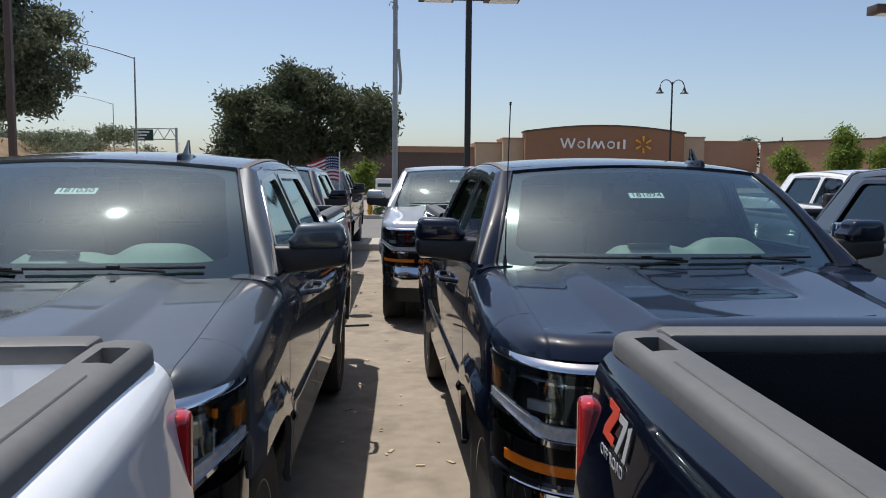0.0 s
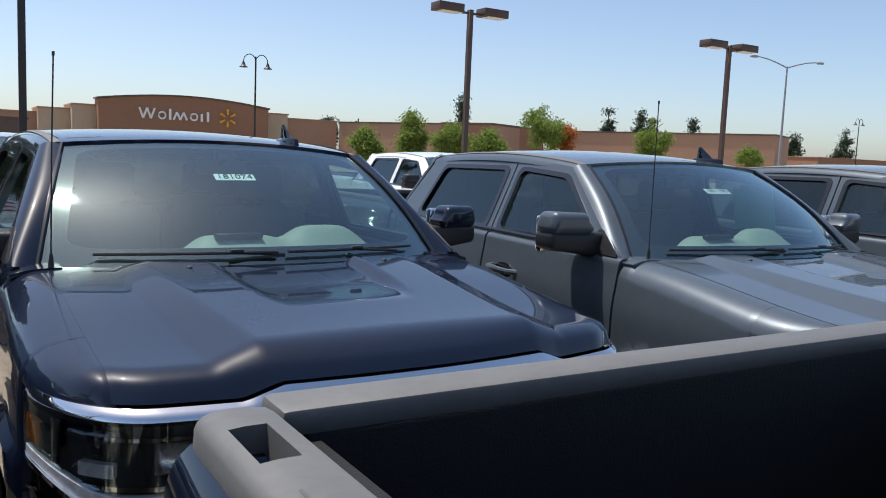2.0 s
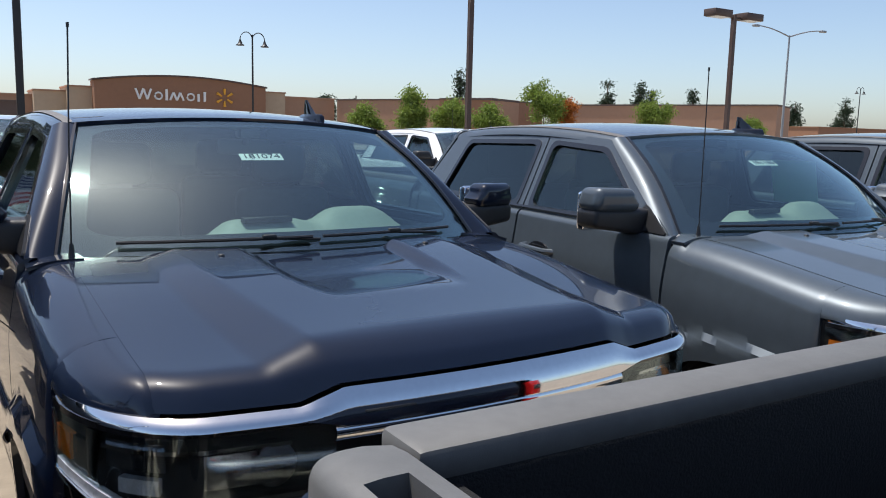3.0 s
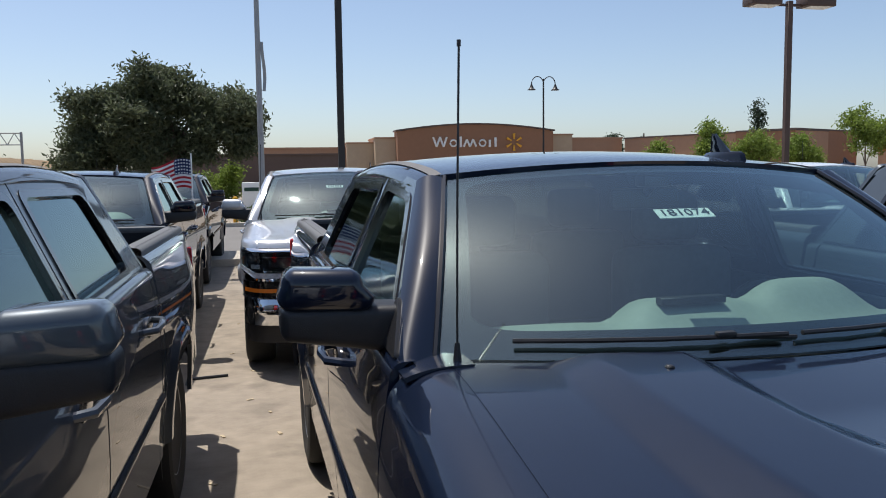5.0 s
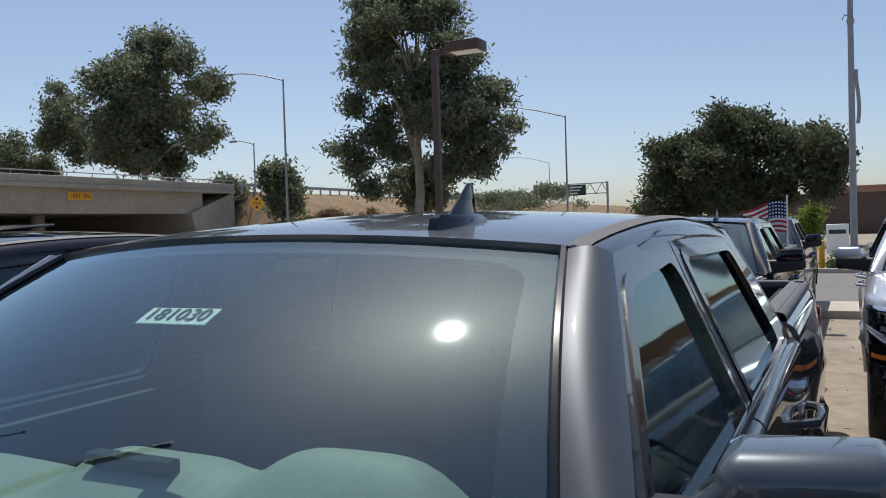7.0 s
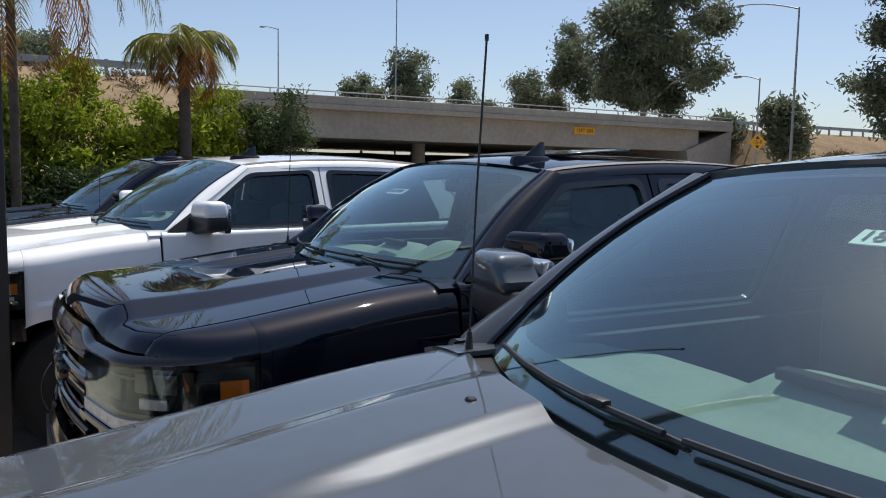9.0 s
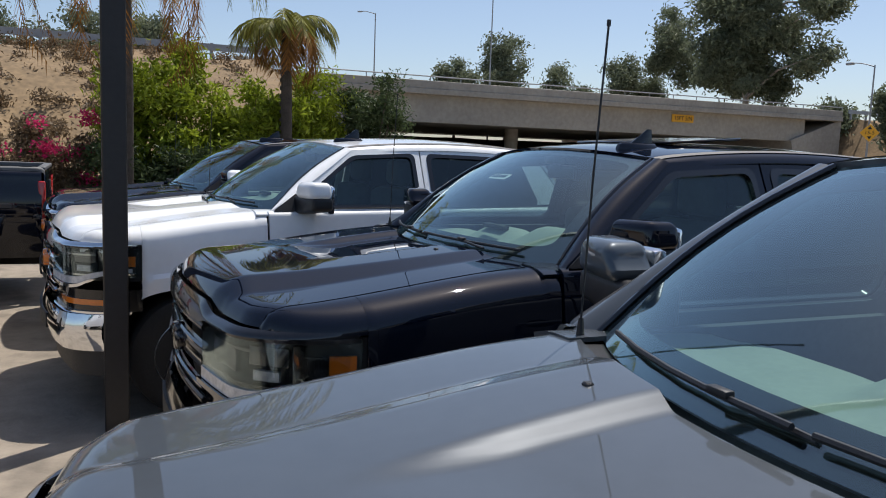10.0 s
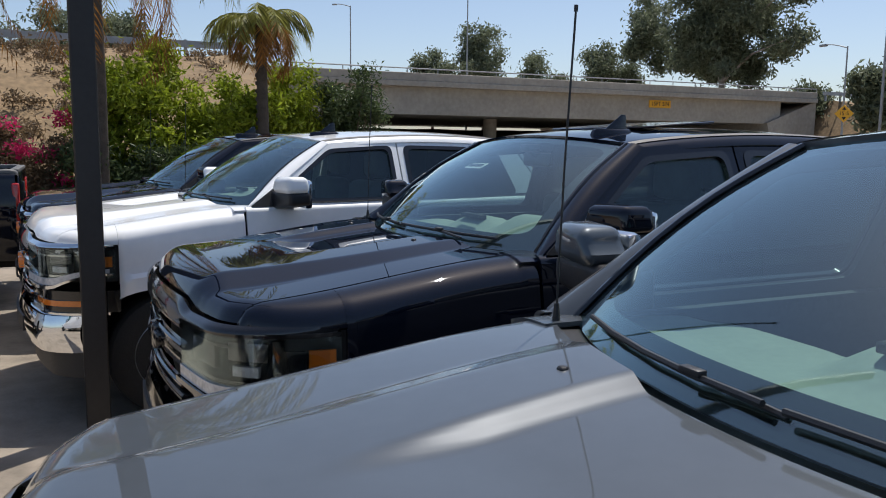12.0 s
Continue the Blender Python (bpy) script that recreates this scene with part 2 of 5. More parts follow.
def side_panel(y0, y1, z_low, zt, sx, turn_in=0.0, nu=40, nv=26, to_x=None):
    """A body side between two upright cuts, open over the wheels, rolled in at the top."""
    bm = bmesh.new()
    vs = []
    for i in range(nu + 1):
        y = y0 + (y1 - y0) * i / nu
        col = []
        top = zt(y)
        zb = z_low(y) if callable(z_low) else z_low
        for j in range(nv + 1):
            s = j / nv
            if turn_in and s > 0.72:
                a = (s - 0.72) / 0.28 * math.pi / 2
                h = min(0.13, turn_in)
                w = half_width(y, top - h)
                x = w - (turn_in if to_x is None else max(0.0, w - to_x)) * (1 - math.cos(a))
                z = top - h + h * math.sin(a)
            else:
                zz = top - (min(0.13, turn_in) if turn_in else 0)
                z = zb + (zz - zb) * (s / 0.72 if turn_in else s)
                x = half_width(y, z)
            col.append([x * sx, y, z])
        vs.append(col)
    ok = [[True] * (nv + 1) for _ in range(nu + 1)]
    for i in range(nu + 1):
        for j in range(nv + 1):
            p = vs[i][j]
            for ax in AXLES:
                if arch_r(p[1], p[2], ax) < ARCH:
                    ok[i][j] = False
    snap = {}
    bv = {}

    def vert(i, j):
        if (i, j) not in bv:
            p = list(vs[i][j])
            if not ok[i][j]:
                ax = min(AXLES, key=lambda a: abs(a - p[1]))
                r = arch_r(p[1], p[2], ax)
                k = ARCH / max(r, 0.05)
                y, z = ax + (p[1] - ax) * k, 0.40 + (p[2] - 0.40) * k
                p = [half_width(y, z) * sx, y, max(z, 0.45)]
            bv[(i, j)] = bm.verts.new(p)
        return bv[(i, j)]

    for i in range(nu):
        for j in range(nv):
            q = ((i, j), (i + 1, j), (i + 1, j + 1), (i, j + 1))
            if any(ok[a][b] for a, b in q):
                bm.faces.new([vert(*k) for k in q])
    bmesh.ops.remove_doubles(bm, verts=bm.verts, dist=0.0005)
    bmesh.ops.dissolve_degenerate(bm, edges=bm.edges, dist=0.0005)
    bmesh.ops.recalc_face_normals(bm, faces=bm.faces)
    if bm.faces:
        f = max(bm.faces, key=lambda f: f.calc_area())
        if f.normal.x * sx < 0:
            bmesh.ops.reverse_faces(bm, faces=bm.faces)
    # the panel's edges fold inwards
    rim = [e for e in bm.edges if len(e.link_faces) == 1]
    ext = bmesh.ops.extrude_edge_only(bm, edges=rim)["geom"]
    for v in ext:
        if isinstance(v, bmesh.types.BMVert):
            v.co.x -= sx * 0.025
    return bm


def cab_x(z):
    """Half-width of the glasshouse at a height."""
    return 0.955 - 0.205 * max(0, (z - 1.33) / 0.47) ** 1.15


def ring_panel(outer, inner, sx, thick=0.03, off=0.0):
    bm = bmesh.new()
    o = [bm.verts.new((sx * (cab_x(p[1]) + off), p[0], p[1])) for p in outer]
    i = [bm.verts.new((sx * (cab_x(p[1]) + off), p[0], p[1])) for p in inner]
    n = len(o)
    fs = [bm.faces.new((o[k], o[(k + 1) % n], i[(k + 1) % n], i[k])) for k in range(n)]
    bmesh.ops.recalc_face_normals(bm, faces=fs)
    if fs[0].normal.x * sx < 0:
        bmesh.ops.reverse_faces(bm, faces=fs)
    bm.normal_update()
    bmesh.ops.solidify(bm, geom=fs, thickness=thick)
    return bm


def fill_panel(pts, sx, off, thick=0.005):
    bm = bmesh.new()
    f = bm.faces.new([bm.verts.new((sx * (cab_x(p[1]) + off), p[0], p[1])) for p in pts])
    bmesh.ops.triangulate(bm, faces=[f])
    return bm


def screen_point(u, v, grow=0.0):
    """The windscreen: u across, v from the cowl up to the header."""
    s = 2 * u - 1
    hw = (0.852 + (0.682 - 0.852) * v) * (1 + grow)
    y0, z0 = 1.755 - 0.245 * (1 - s * s), 1.330 + 0.012 * (1 - s * s)
    y1, z1 = 2.330 - 0.08 * (1 - s * s), 1.772 + 0.038 * (1 - s * s)
    bow = 0.048 * math.sin(math.pi * v)
    return Vector((s * hw, y0 + (y1 - y0) * v - bow * 0.5, z0 + (z1 - z0) * v + bow * 0.7))


def roof_point(s, v):
    """The roof: s from -1 to 1 across, v from the header to the back, rolled down at the sides."""
    a = min(1, abs(s) / 0.86)
    x = 0.680 * a
    y = 2.332 - 0.08 * (1 - a * a) + (1.50 + 0.08 * (1 - a * a)) * v
    z = 1.777 + 0.062 * math.sin(math.pi * min(1.0, 0.02 + v * 0.92)) ** 0.7 + 0.035 * (1 - a * a)
    if abs(s) > 0.86:
        t = (abs(s) - 0.86) / 0.14
        x = 0.680 + 0.09 * math.sin(t * math.pi / 2)
        z -= 0.045 * (1 - math.cos(t * math.pi / 2)) + 0.01 * t
    return Vector((math.copysign(x, s), y, z))


def ramp01(a, b, t):
    """A straight slope from 0 to 1 with short rounded ends, for pressed creases."""
    t = min(1, max(0, (t - a) / (b - a)))
    k = 0.09
    if t < k:
        return t * t / (2 * k) / (1 - k)
    if t > 1 - k:
        return 1 - (1 - t) ** 2 / (2 * k) / (1 - k)
    return (t - k / 2) / (1 - k)


def hood_z(x, y):
    a = abs(x)
    z = 1.213 + 0.125 * smooth01(0.45, 1.75, y) + 0.016 * (1 - (a / 0.85) ** 2)
    back = smooth01(0.50, 1.45, y)
    foot = 0.60 + 0.03 * back
    crest = 0.455 + 0.055 * back
    dome = (0.046 - 0.022 * back) * (1 - ramp01(crest, foot, a)) * smooth01(0.38, 0.60, y)
    inner = 0.17 + 0.085 * back
    trough = -0.026 * (1 - ramp01(inner, inner + 0.055, a)) * smooth01(0.86, 1.20, y)
    return z + dome + trough


def hood_lip(x):
    """Height of the hood's front edge: it drops over the lamps."""
    return 1.186 - 0.036 * ramp01(0.43, 0.54, abs(x))


def hood_front(x):
    return nose_y(x) + 0.012


def front_curve(s, lift=0.0):
    """The nose seen from above: s from -1 to 1 across the whole front, wrapping round the corners."""
    a = abs(s)
    if a < 0.72:
        x = a / 0.72 * 0.72
        y = NOSE + 0.07 * (x / 0.72) ** 2
    else:
        t = (a - 0.72) / 0.28
        x = 0.72 + 0.27 * math.sin(t * math.pi / 2)
        y = NOSE + 0.07 + 0.06 * t + 0.36 * (1 - math.cos(t * math.pi / 2))
    return (math.copysign(x, s), y - lift)


def nose_patch(s0, s1, z0, z1, lift, thick, nu=24, nv=6, belly=0.0, tilt=0.0):
    bm = bmesh.new()

    def fn(u, v):
        x, y = front_curve(s0 + (s1 - s0) * u, lift + belly * math.sin(math.pi * v) + tilt * (1 - v))
        k = 1 + lift * 0.25
        a0, a1 = [e(x) if callable(e) else e for e in (z0, z1)]
        return Vector((x * k, y, a0 + (a1 - a0) * v))

    grid(bm, fn, nu, nv, 0)
    bmesh.ops.recalc_face_normals(bm, faces=bm.faces)
    f = min(bm.faces, key=lambda f: f.calc_center_median().y)
    if f.normal.y > 0:
        bmesh.ops.reverse_faces(bm, faces=bm.faces)
    bm.normal_update()
    bmesh.ops.solidify(bm, geom=bm.faces[:], thickness=thick)
    return bm


def wheel_meshes():
    tyre = bmesh.new()
    prof = [(-0.12, 0.25), (-0.135, 0.30), (-0.138, 0.345), (-0.128, 0.385), (-0.10, 0.400), (-0.05, 0.403), (0.05, 0.403), (0.10, 0.400), (0.128, 0.385), (0.138, 0.345), (0.135, 0.30), (0.12, 0.25)]
    lathe(tyre, prof, 40)
    rim = bmesh.new()
    lathe(rim, [(-0.12, 0.252), (0.05, 0.23), (0.06, 0.20), (-0.02, 0.19), (-0.02, 0.02)], 36)
    for k in range(6):
        a = k * math.tau / 6
        m = Matrix.Rotation(a, 4, "X")
        for d in (-0.035, 0.035):
            box(rim, 0.055, 0.105, d - 0.022, d + 0.022, 0.05, 0.245, 0.008, 1, m)
    lathe(rim, [(0.03, 0.255), (0.115, 0.255), (0.122, 0.245), (0.10, 0.228), (0.03, 0.226)], 36)
    hub = bmesh.new()
    lathe(hub, [(0.04, 0.085), (0.10, 0.08), (0.118, 0.055), (0.12, 0.01)], 20)
    return mesh_of(tyre, "tyre"), mesh_of(rim, "rim"), mesh_of(hub, "hub_cap")


def truck_meshes():
    """All parts of the pickup once, as (name, parent part, mesh, material key, label)."""
    P = []

    def add(name, bm, key, up=None, label="", smooth=True):
        for v in bm.verts:
            v.co.y = stretch(v.co.y)
        P.append((name, up, mesh_of(bm, name, smooth), key, label))

    rail_top = lambda y: 1.425
    for sx in (-1, 1):
        tag = "L" if sx > 0 else "R"
        add("fender", side_panel(0.90, 1.69, 0.50, shoulder, sx, 0.11, 44, 34, 0.848), "paint")
        add("fender_tip", side_panel(0.555, 0.8985, 1.135, shoulder, sx, 0.10, 12, 18, 0.848), "paint")
        add("front_door#" + tag, side_panel(1.705, 2.835, 0.47, shoulder, sx, 0.04, 16, 24), "paint")
        add("rear_door#" + tag, side_panel(2.85, 3.925, 0.47, shoulder, sx, 0.04, 24, 24), "paint")
        add("cab_corner", side_panel(3.94, 4.02, 0.47, shoulder, sx, 0.04, 2, 24), "paint")
        add("bed_side", side_panel(4.045, 5.80, 0.50, rail_top, sx, 0.075, 44, 34), "paint")
        # door window frames and glass
        fo = round_poly([(1.715, 1.335), (2.345, 1.765), (2.838, 1.805), (2.838, 1.335)], 0.03)
        fi = round_poly([(1.89, 1.372), (2.36, 1.715), (2.785, 1.745), (2.785, 1.378)], 0.05)
        add("window_frame", ring_panel(fo, fi, sx, 0.035), "paint", "front_door#" + tag)
        add("window_seal", ring_panel(round_poly([(1.855, 1.355), (2.35, 1.728), (2.80, 1.758), (2.80, 1.362)], 0.05), round_poly([(1.92, 1.385), (2.365, 1.702), (2.772, 1.732), (2.772, 1.388)], 0.05), sx, 0.02, 0.004), "gloss_black", "front_door#" + tag)
        add("door_glass", fill_panel(round_poly([(1.89, 1.372), (2.36, 1.715), (2.785, 1.745), (2.785, 1.378)], 0.05), sx, -0.014), "side_glass", "front_door#" + tag)
        ro = round_poly([(2.848, 1.335), (2.848, 1.805), (3.74, 1.79), (3.985, 1.345)], 0.03)
        ri = round_poly([(2.90, 1.385), (2.90, 1.745), (3.60, 1.735), (3.70, 1.40)], 0.05)
        add("window_frame", ring_panel(ro, ri, sx, 0.035), "paint", "rear_door#" + tag)
        add("window_seal", ring_panel(round_poly([(2.885, 1.37), (2.885, 1.758), (3.61, 1.748), (3.72, 1.385)], 0.05), round_poly([(2.915, 1.395), (2.915, 1.732), (3.588, 1.722), (3.684, 1.41)], 0.05), sx, 0.02, 0.004), "gloss_black", "rear_door#" + tag)
        add("door_glass", fill_panel(ri, sx, -0.014), "privacy", "rear_door#" + tag)
        for y, up in ((2.62, "front_door#"), (3.68, "rear_door#")):
            bm = bmesh.new()
            x = half_width(y, 1.16) * sx
            tube(bm, [(x - 0.01 * sx, y - 0.11, 1.155), (x + 0.045 * sx, y - 0.085, 1.16), (x + 0.055 * sx, y, 1.165), (x + 0.045 * sx, y + 0.085, 1.17), (x - 0.01 * sx, y + 0.11, 1.17)], 0.016, 8)
            add("door_handle", bm, "paint", up + tag)
            bm = bmesh.new()
            lathe(bm, [(-0.006, 0.058), (0.004, 0.058), (0.006, 0.05)], 20)
            bmesh.ops.transform(bm, matrix=Matrix.Translation((x, y, 1.155)) @ Matrix.Diagonal((sx, 1.4, 0.8, 1)), verts=bm.verts)
            add("handle_cup", bm, "gloss_black", up + tag)
        # bars and mouldings
        bm = bmesh.new()

        def pillar(u, v):
            i = screen_point(1 if sx > 0 else 0, v) + Vector((0, 0, 0.004))
            y, z = 1.705 + 0.635 * v, 1.327 + 0.44 * v
            o = Vector((sx * (cab_x(z) + 0.003), y + 0.02, z))
            return i.lerp(o, u) + Vector((sx * 0.012, -0.012, 0.012)) * math.sin(math.pi * u)

        grid(bm, lambda u, v: pillar(u, 1.1 * v - 0.1), 8, 16, 0)
        add("roof_pillar", bm, "paint")
        bm = bmesh.new()
        grid(bm, lambda u, v: Vector((sx * (0.79 + 0.17 * u), 1.625 + 0.19 * v, 1.342 - 0.022 * u ** 3)), 8, 6, 0.012)
        add("cowl_corner", bm, "paint")
        bm = bmesh.new()
        tube(bm, [screen_point(1 if sx > 0 else 0, k / 8) + Vector((sx * 0.004, 0, 0.006)) for k in range(9)], 0.009, 6)
        add("screen_trim", bm, "gloss_black")
        bm = bmesh.new()
        grid(bm, lambda u, v: roof_point(sx * (0.875 + 0.035 * v), u) + Vector((0, 0, 0.0035)), 20, 1)
        add("roof_seam", bm, "ditch")
        bm = bmesh.new()
        tube(bm, [(sx * 0.938, 1.86, 1.364), (sx * 0.945, 2.3, 1.366), (sx * 0.945, 3.0, 1.374), (sx * 0.93, 3.94, 1.38)], 0.012, 6)
        add("belt_moulding", bm, "gloss_black")
        bm = bmesh.new()
        grid(bm, lambda u, v: Vector((sx * (half_width(1.65 + u * 2.3, 0.78) + 0.004 + 0.012 * math.sin(math.pi * v)), 1.65 + u * 2.3, 0.745 + 0.05 * v)), 14, 4, 0.006)
        add("side_moulding", bm, "paint")
        # mirror
        bm = bmesh.new()
        box(bm, 0.98, 1.23, 1.895, 2.045, 1.432, 1.552, 0.040, 6)
        for v in bm.verts:
            k = (v.co.x - 0.975) / 0.26
            v.co.y += 0.045 * k * k - 0.02
            if v.co.z > 1.49:
                v.co.z -= 0.02 * abs(k - 0.55)
                v.co.x += 0.03 * (1 - k) - 0.012 * k
            v.co.x *= sx
        add("mirror_cap#" + tag, bm, "mirror_cap")
        bm = bmesh.new()
        box(bm, 0.87, 1.224, 1.903, 2.05, 1.325, 1.446, 0.024, 4)
        for v in bm.verts:
            k = (v.co.x - 0.87) / 0.35
            v.co.y += 0.04 * k * k - 0.02
            if v.co.z < 1.38:
                v.co.z += 0.045 * k * k - 0.01
            v.co.x *= sx
        add("mirror_base", bm, "plastic", "mirror_cap#" + tag)
        bm = bmesh.new()
        box(bm, 1.005, 1.21, 2.03, 2.085, 1.335, 1.525, 0.02, 2)
        for v in bm.verts:
            v.co.x *= sx
        add("mirror_glass", bm, "mirror", "mirror_cap#" + tag)
        bm = bmesh.new()
        pts = round_poly([(1.73, 1.34), (1.93, 1.345), (1.955, 1.40), (1.925, 1.475)], 0.03)
        o = [bm.verts.new((sx * (cab_x(p[1]) + 0.012), p[0], p[1])) for p in pts]
        f = bm.faces.new(o)
        bm.normal_update()
        bmesh.ops.solidify(bm, geom=[f], thickness=-0.02 if f.normal.x * sx < 0 else 0.02)
        add("mirror_sail", bm, "plastic", "mirror_cap#" + tag)
        # lamps
        for nm, s0, s1, z0, z1, lift, th, key, up in (
            ("headlamp#" + tag, 0.47, 0.995, 0.905, 1.125, -0.045, 0.02, "under", None),
            ("lamp_lens", 0.46, 1.0, 0.93, 1.12, 0.002, 0.004, "lens", "headlamp#" + tag),
            ("side_marker", 0.942, 0.985, 0.998, 1.062, -0.012, 0.015, "amber", "headlamp#" + tag),
            ("lamp_brow", 0.44, 1.0, 1.108, 1.124, 0.006, 0.02, "gloss_black", "headlamp#" + tag),
            ("reflector", 0.90, 0.935, 0.985, 1.06, -0.02, 0.02, "lamp", "headlamp#" + tag),
            ("reflector", 0.79, 0.872, 1.02, 1.085, -0.02, 0.02, "lamp", "headlamp#" + tag),
            ("reflector", 0.80, 0.855, 0.965, 1.0, -0.02, 0.02, "running", "headlamp#" + tag),
            ("projector_surround", 0.62, 0.74, 0.975, 1.055, -0.022, 0.02, "lamp", "headlamp#" + tag),
            ("lamp_bezel", 0.56, 0.88, 1.064, 1.074, -0.008, 0.02, "bright", "headlamp#" + tag),
            ("lamp_bezel", 0.885, 0.905, 0.955, 1.098, -0.008, 0.02, "bright", "headlamp#" + tag),
            ("lamp_bezel", 0.49, 0.90, 0.938, 0.950, -0.008, 0.02, "bright", "headlamp#" + tag),
            ("running_light", 0.46, 0.985, lambda x: 0.885 + 0.075 * ramp01(0.86, 0.985, abs(x)), lambda x: 0.930 + 0.055 * ramp01(0.86, 0.985, abs(x)), 0.006, 0.02, "running", "headlamp#" + tag),
            ("lamp_trim", 0.44, 1.0, lambda x: 0.862 + 0.085 * ramp01(0.86, 0.985, abs(x)), lambda x: 0.882 + 0.075 * ramp01(0.86, 0.985, abs(x)), 0.018, 0.03, "bright", "headlamp#" + tag),
            ("turn_signal", 0.62, 0.92, 0.755, 0.79, -0.012, 0.015, "amber", None),
            ("lamp_pod", 0.44, 1.0, 0.715, 0.850, -0.02, 0.02, "gloss_black", None),
            ("pod_trim", 0.44, 0.98, 0.700, 0.716, 0.0, 0.02, "bright", None),
        ):
            bm = nose_patch(s0 * sx, s1 * sx, z0, z1, lift + 0.028, th, 20, 4)
            add(nm, bm, key, up)
        bm = bmesh.new()
        tube(bm, [(sx * 0.60, NOSE + 0.10, 1.02), (sx * 0.60, NOSE + 0.03, 1.02)], 0.052, 20)
        add("projector", bm, "lamp", "headlamp#" + tag)
        bm = bmesh.new()
        box(bm, 0.90, 0.984, 5.765, 5.84, 0.86, 1.315, 0.018, 3)
        for v in bm.verts:
            v.co.x *= sx
        add("tail_lamp#" + tag, bm, "red")
        bm = bmesh.new()
        box(bm, 0.91, 0.975, 5.80, 5.846, 1.02, 1.13, 0.012, 2)
        for v in bm.verts:
            v.co.x *= sx
        add("reversing_lens", bm, "lamp", "tail_lamp#" + tag)
        # bed rail cap with its stake pocket
        bm = bmesh.new()
        ys = [4.05, 4.5, 5.0, 5.4, 5.585, 5.642, 5.70, 5.75, 5.785, 5.81, 5.825, 5.832]
        cut = [(0.826, 1.40), (0.826, 1.448), (0.831, 1.457), (0.858, 1.461), (0.885, 1.461), (0.905, 1.459), (0.916, 1.455), (0.923, 1.449), (0.927, 1.440), (0.928, 1.415)]
        vs = []
        for y in ys:
            k = max(0.0, (y - 5.75) / 0.082)
            drop = 1 - math.sqrt(max(0.0, 1 - k * k))
            row = []
            for x, z in cut:
                xx = x - drop * 0.07 * max(0, (x - 0.812) / 0.164)
                row.append(bm.verts.new((sx * xx, y, z - 0.045 * drop * (1 if z > 1.41 else 0.2))))
            vs.append(row)
        for i in range(len(ys) - 1):
            for j in range(len(cut) - 1):
                if not (ys[i] >= 5.585 and ys[i + 1] <= 5.70 and 3 <= j < 5):
                    bm.faces.new((vs[i][j], vs[i + 1][j], vs[i + 1][j + 1], vs[i][j + 1]))
        hole = [e for e in bm.edges if len(e.link_faces) == 1 and all(5.58 < v.co.y < 5.71 and 0.85 < abs(v.co.x) < 0.91 for v in e.verts)]
        for v in bmesh.ops.extrude_edge_only(bm, edges=hole)["geom"]:
            if isinstance(v, bmesh.types.BMVert):
                v.co.z -= 0.09
        add("bed_rail_cap", bm, "rail")
        bm = bmesh.new()
        tube(bm, [(sx * 0.893, 4.1, 1.4608), (sx * 0.893, 5.5, 1.4608)], 0.0022, 4)
        add("rail_groove", bm, "rail")
        bm = bmesh.new()
        grid(bm, lambda u, v: Vector((sx * 0.802, 4.08 + 1.68 * u, 0.86 + 0.555 * v)), 12, 4, 0.03)
        add("bed_wall", bm, "bed")
        bm = bmesh.new()
        box(bm, 0.58, 0.80, 4.26, 5.06, 0.85, 1.08, 0.06, 3)
        for v in bm.verts:
            v.co.x *= sx
        add("wheel_housing", bm, "bed")
        bm = bmesh.new()
        tube(bm, [(sx * 0.80, 5.45, 1.30), (sx * 0.757, 5.45, 1.30), (sx * 0.752, 5.45, 1.33)], 0.008, 6)
        add("tie_down", bm, "chrome")
        # wheel liners
        for ax in AXLES:
            bm = bmesh.new()
            rings = []
            for k in range(13):
                a = -0.25 + k / 12 * (math.pi + 0.5)
                c, s = math.cos(a) * (ARCH + 0.03), math.sin(a) * (ARCH + 0.03)
                rings.append([(sx * 0.66, ax + c, 0.42 + s), (sx * 0.955, ax + c, 0.42 + s), (sx * 0.955, ax + c * 1.05, 0.42 + s * 1.05), (sx * 0.66, ax + c * 1.05, 0.42 + s * 1.05)])
            loft(bm, rings)
            add("wheel_liner", bm, "under")
        # seats and headrests
        for y in (2.55, 3.42):
            bm = bmesh.new()
            box(bm, 0.14, 0.66, y - 0.30, y + 0.25, 0.85, 1.02, 0.06, 3)
            box(bm, 0.15, 0.65, y + 0.16, y + 0.32, 0.95, 1.48, 0.06, 3, Matrix.Translation((0, 0, 0)))
            box(bm, 0.26, 0.54, y + 0.24, y + 0.35, 1.50, 1.70, 0.045, 3)
            for v in bm.verts:
                v.co.x *= sx
            add("seat", bm, "seat")
    # body
    bm = bmesh.new()

    def hood(u, v):
        x = (2 * u - 1) * 0.84
        y0, y1 = hood_front(x), 1.68 - 0.195 * (1 - (x / 0.84) ** 2)
        y = y0 + (y1 - y0) * v
        z = hood_z(x, y)
        d = (y - y0) / 0.10
        if d < 1:
            lip = hood_lip(x)
            z = z + (lip - z) * (1 - math.sqrt(max(0, 1 - (1 - d) ** 2)))
        return Vector((x, y, z))

    grid(bm, hood, 120, 56, 0.02)
    add("hood", bm, "paint")
    for sx in (-1, 1):
        bm = bmesh.new()
        box(bm, sx * 0.40 - 0.010, sx * 0.40 + 0.010, 1.41, 1.43, 1.345, 1.360, 0.004, 1)
        add("washer_jet", bm, "plastic")
    bm = bmesh.new()
    grid(bm, lambda u, v: Vector(((2 * u - 1) * 0.85, 1.475 + 0.21 * (2 * u - 1) ** 2 + 0.10 * v, 1.326 - 0.006 * v)), 24, 3, 0.02)
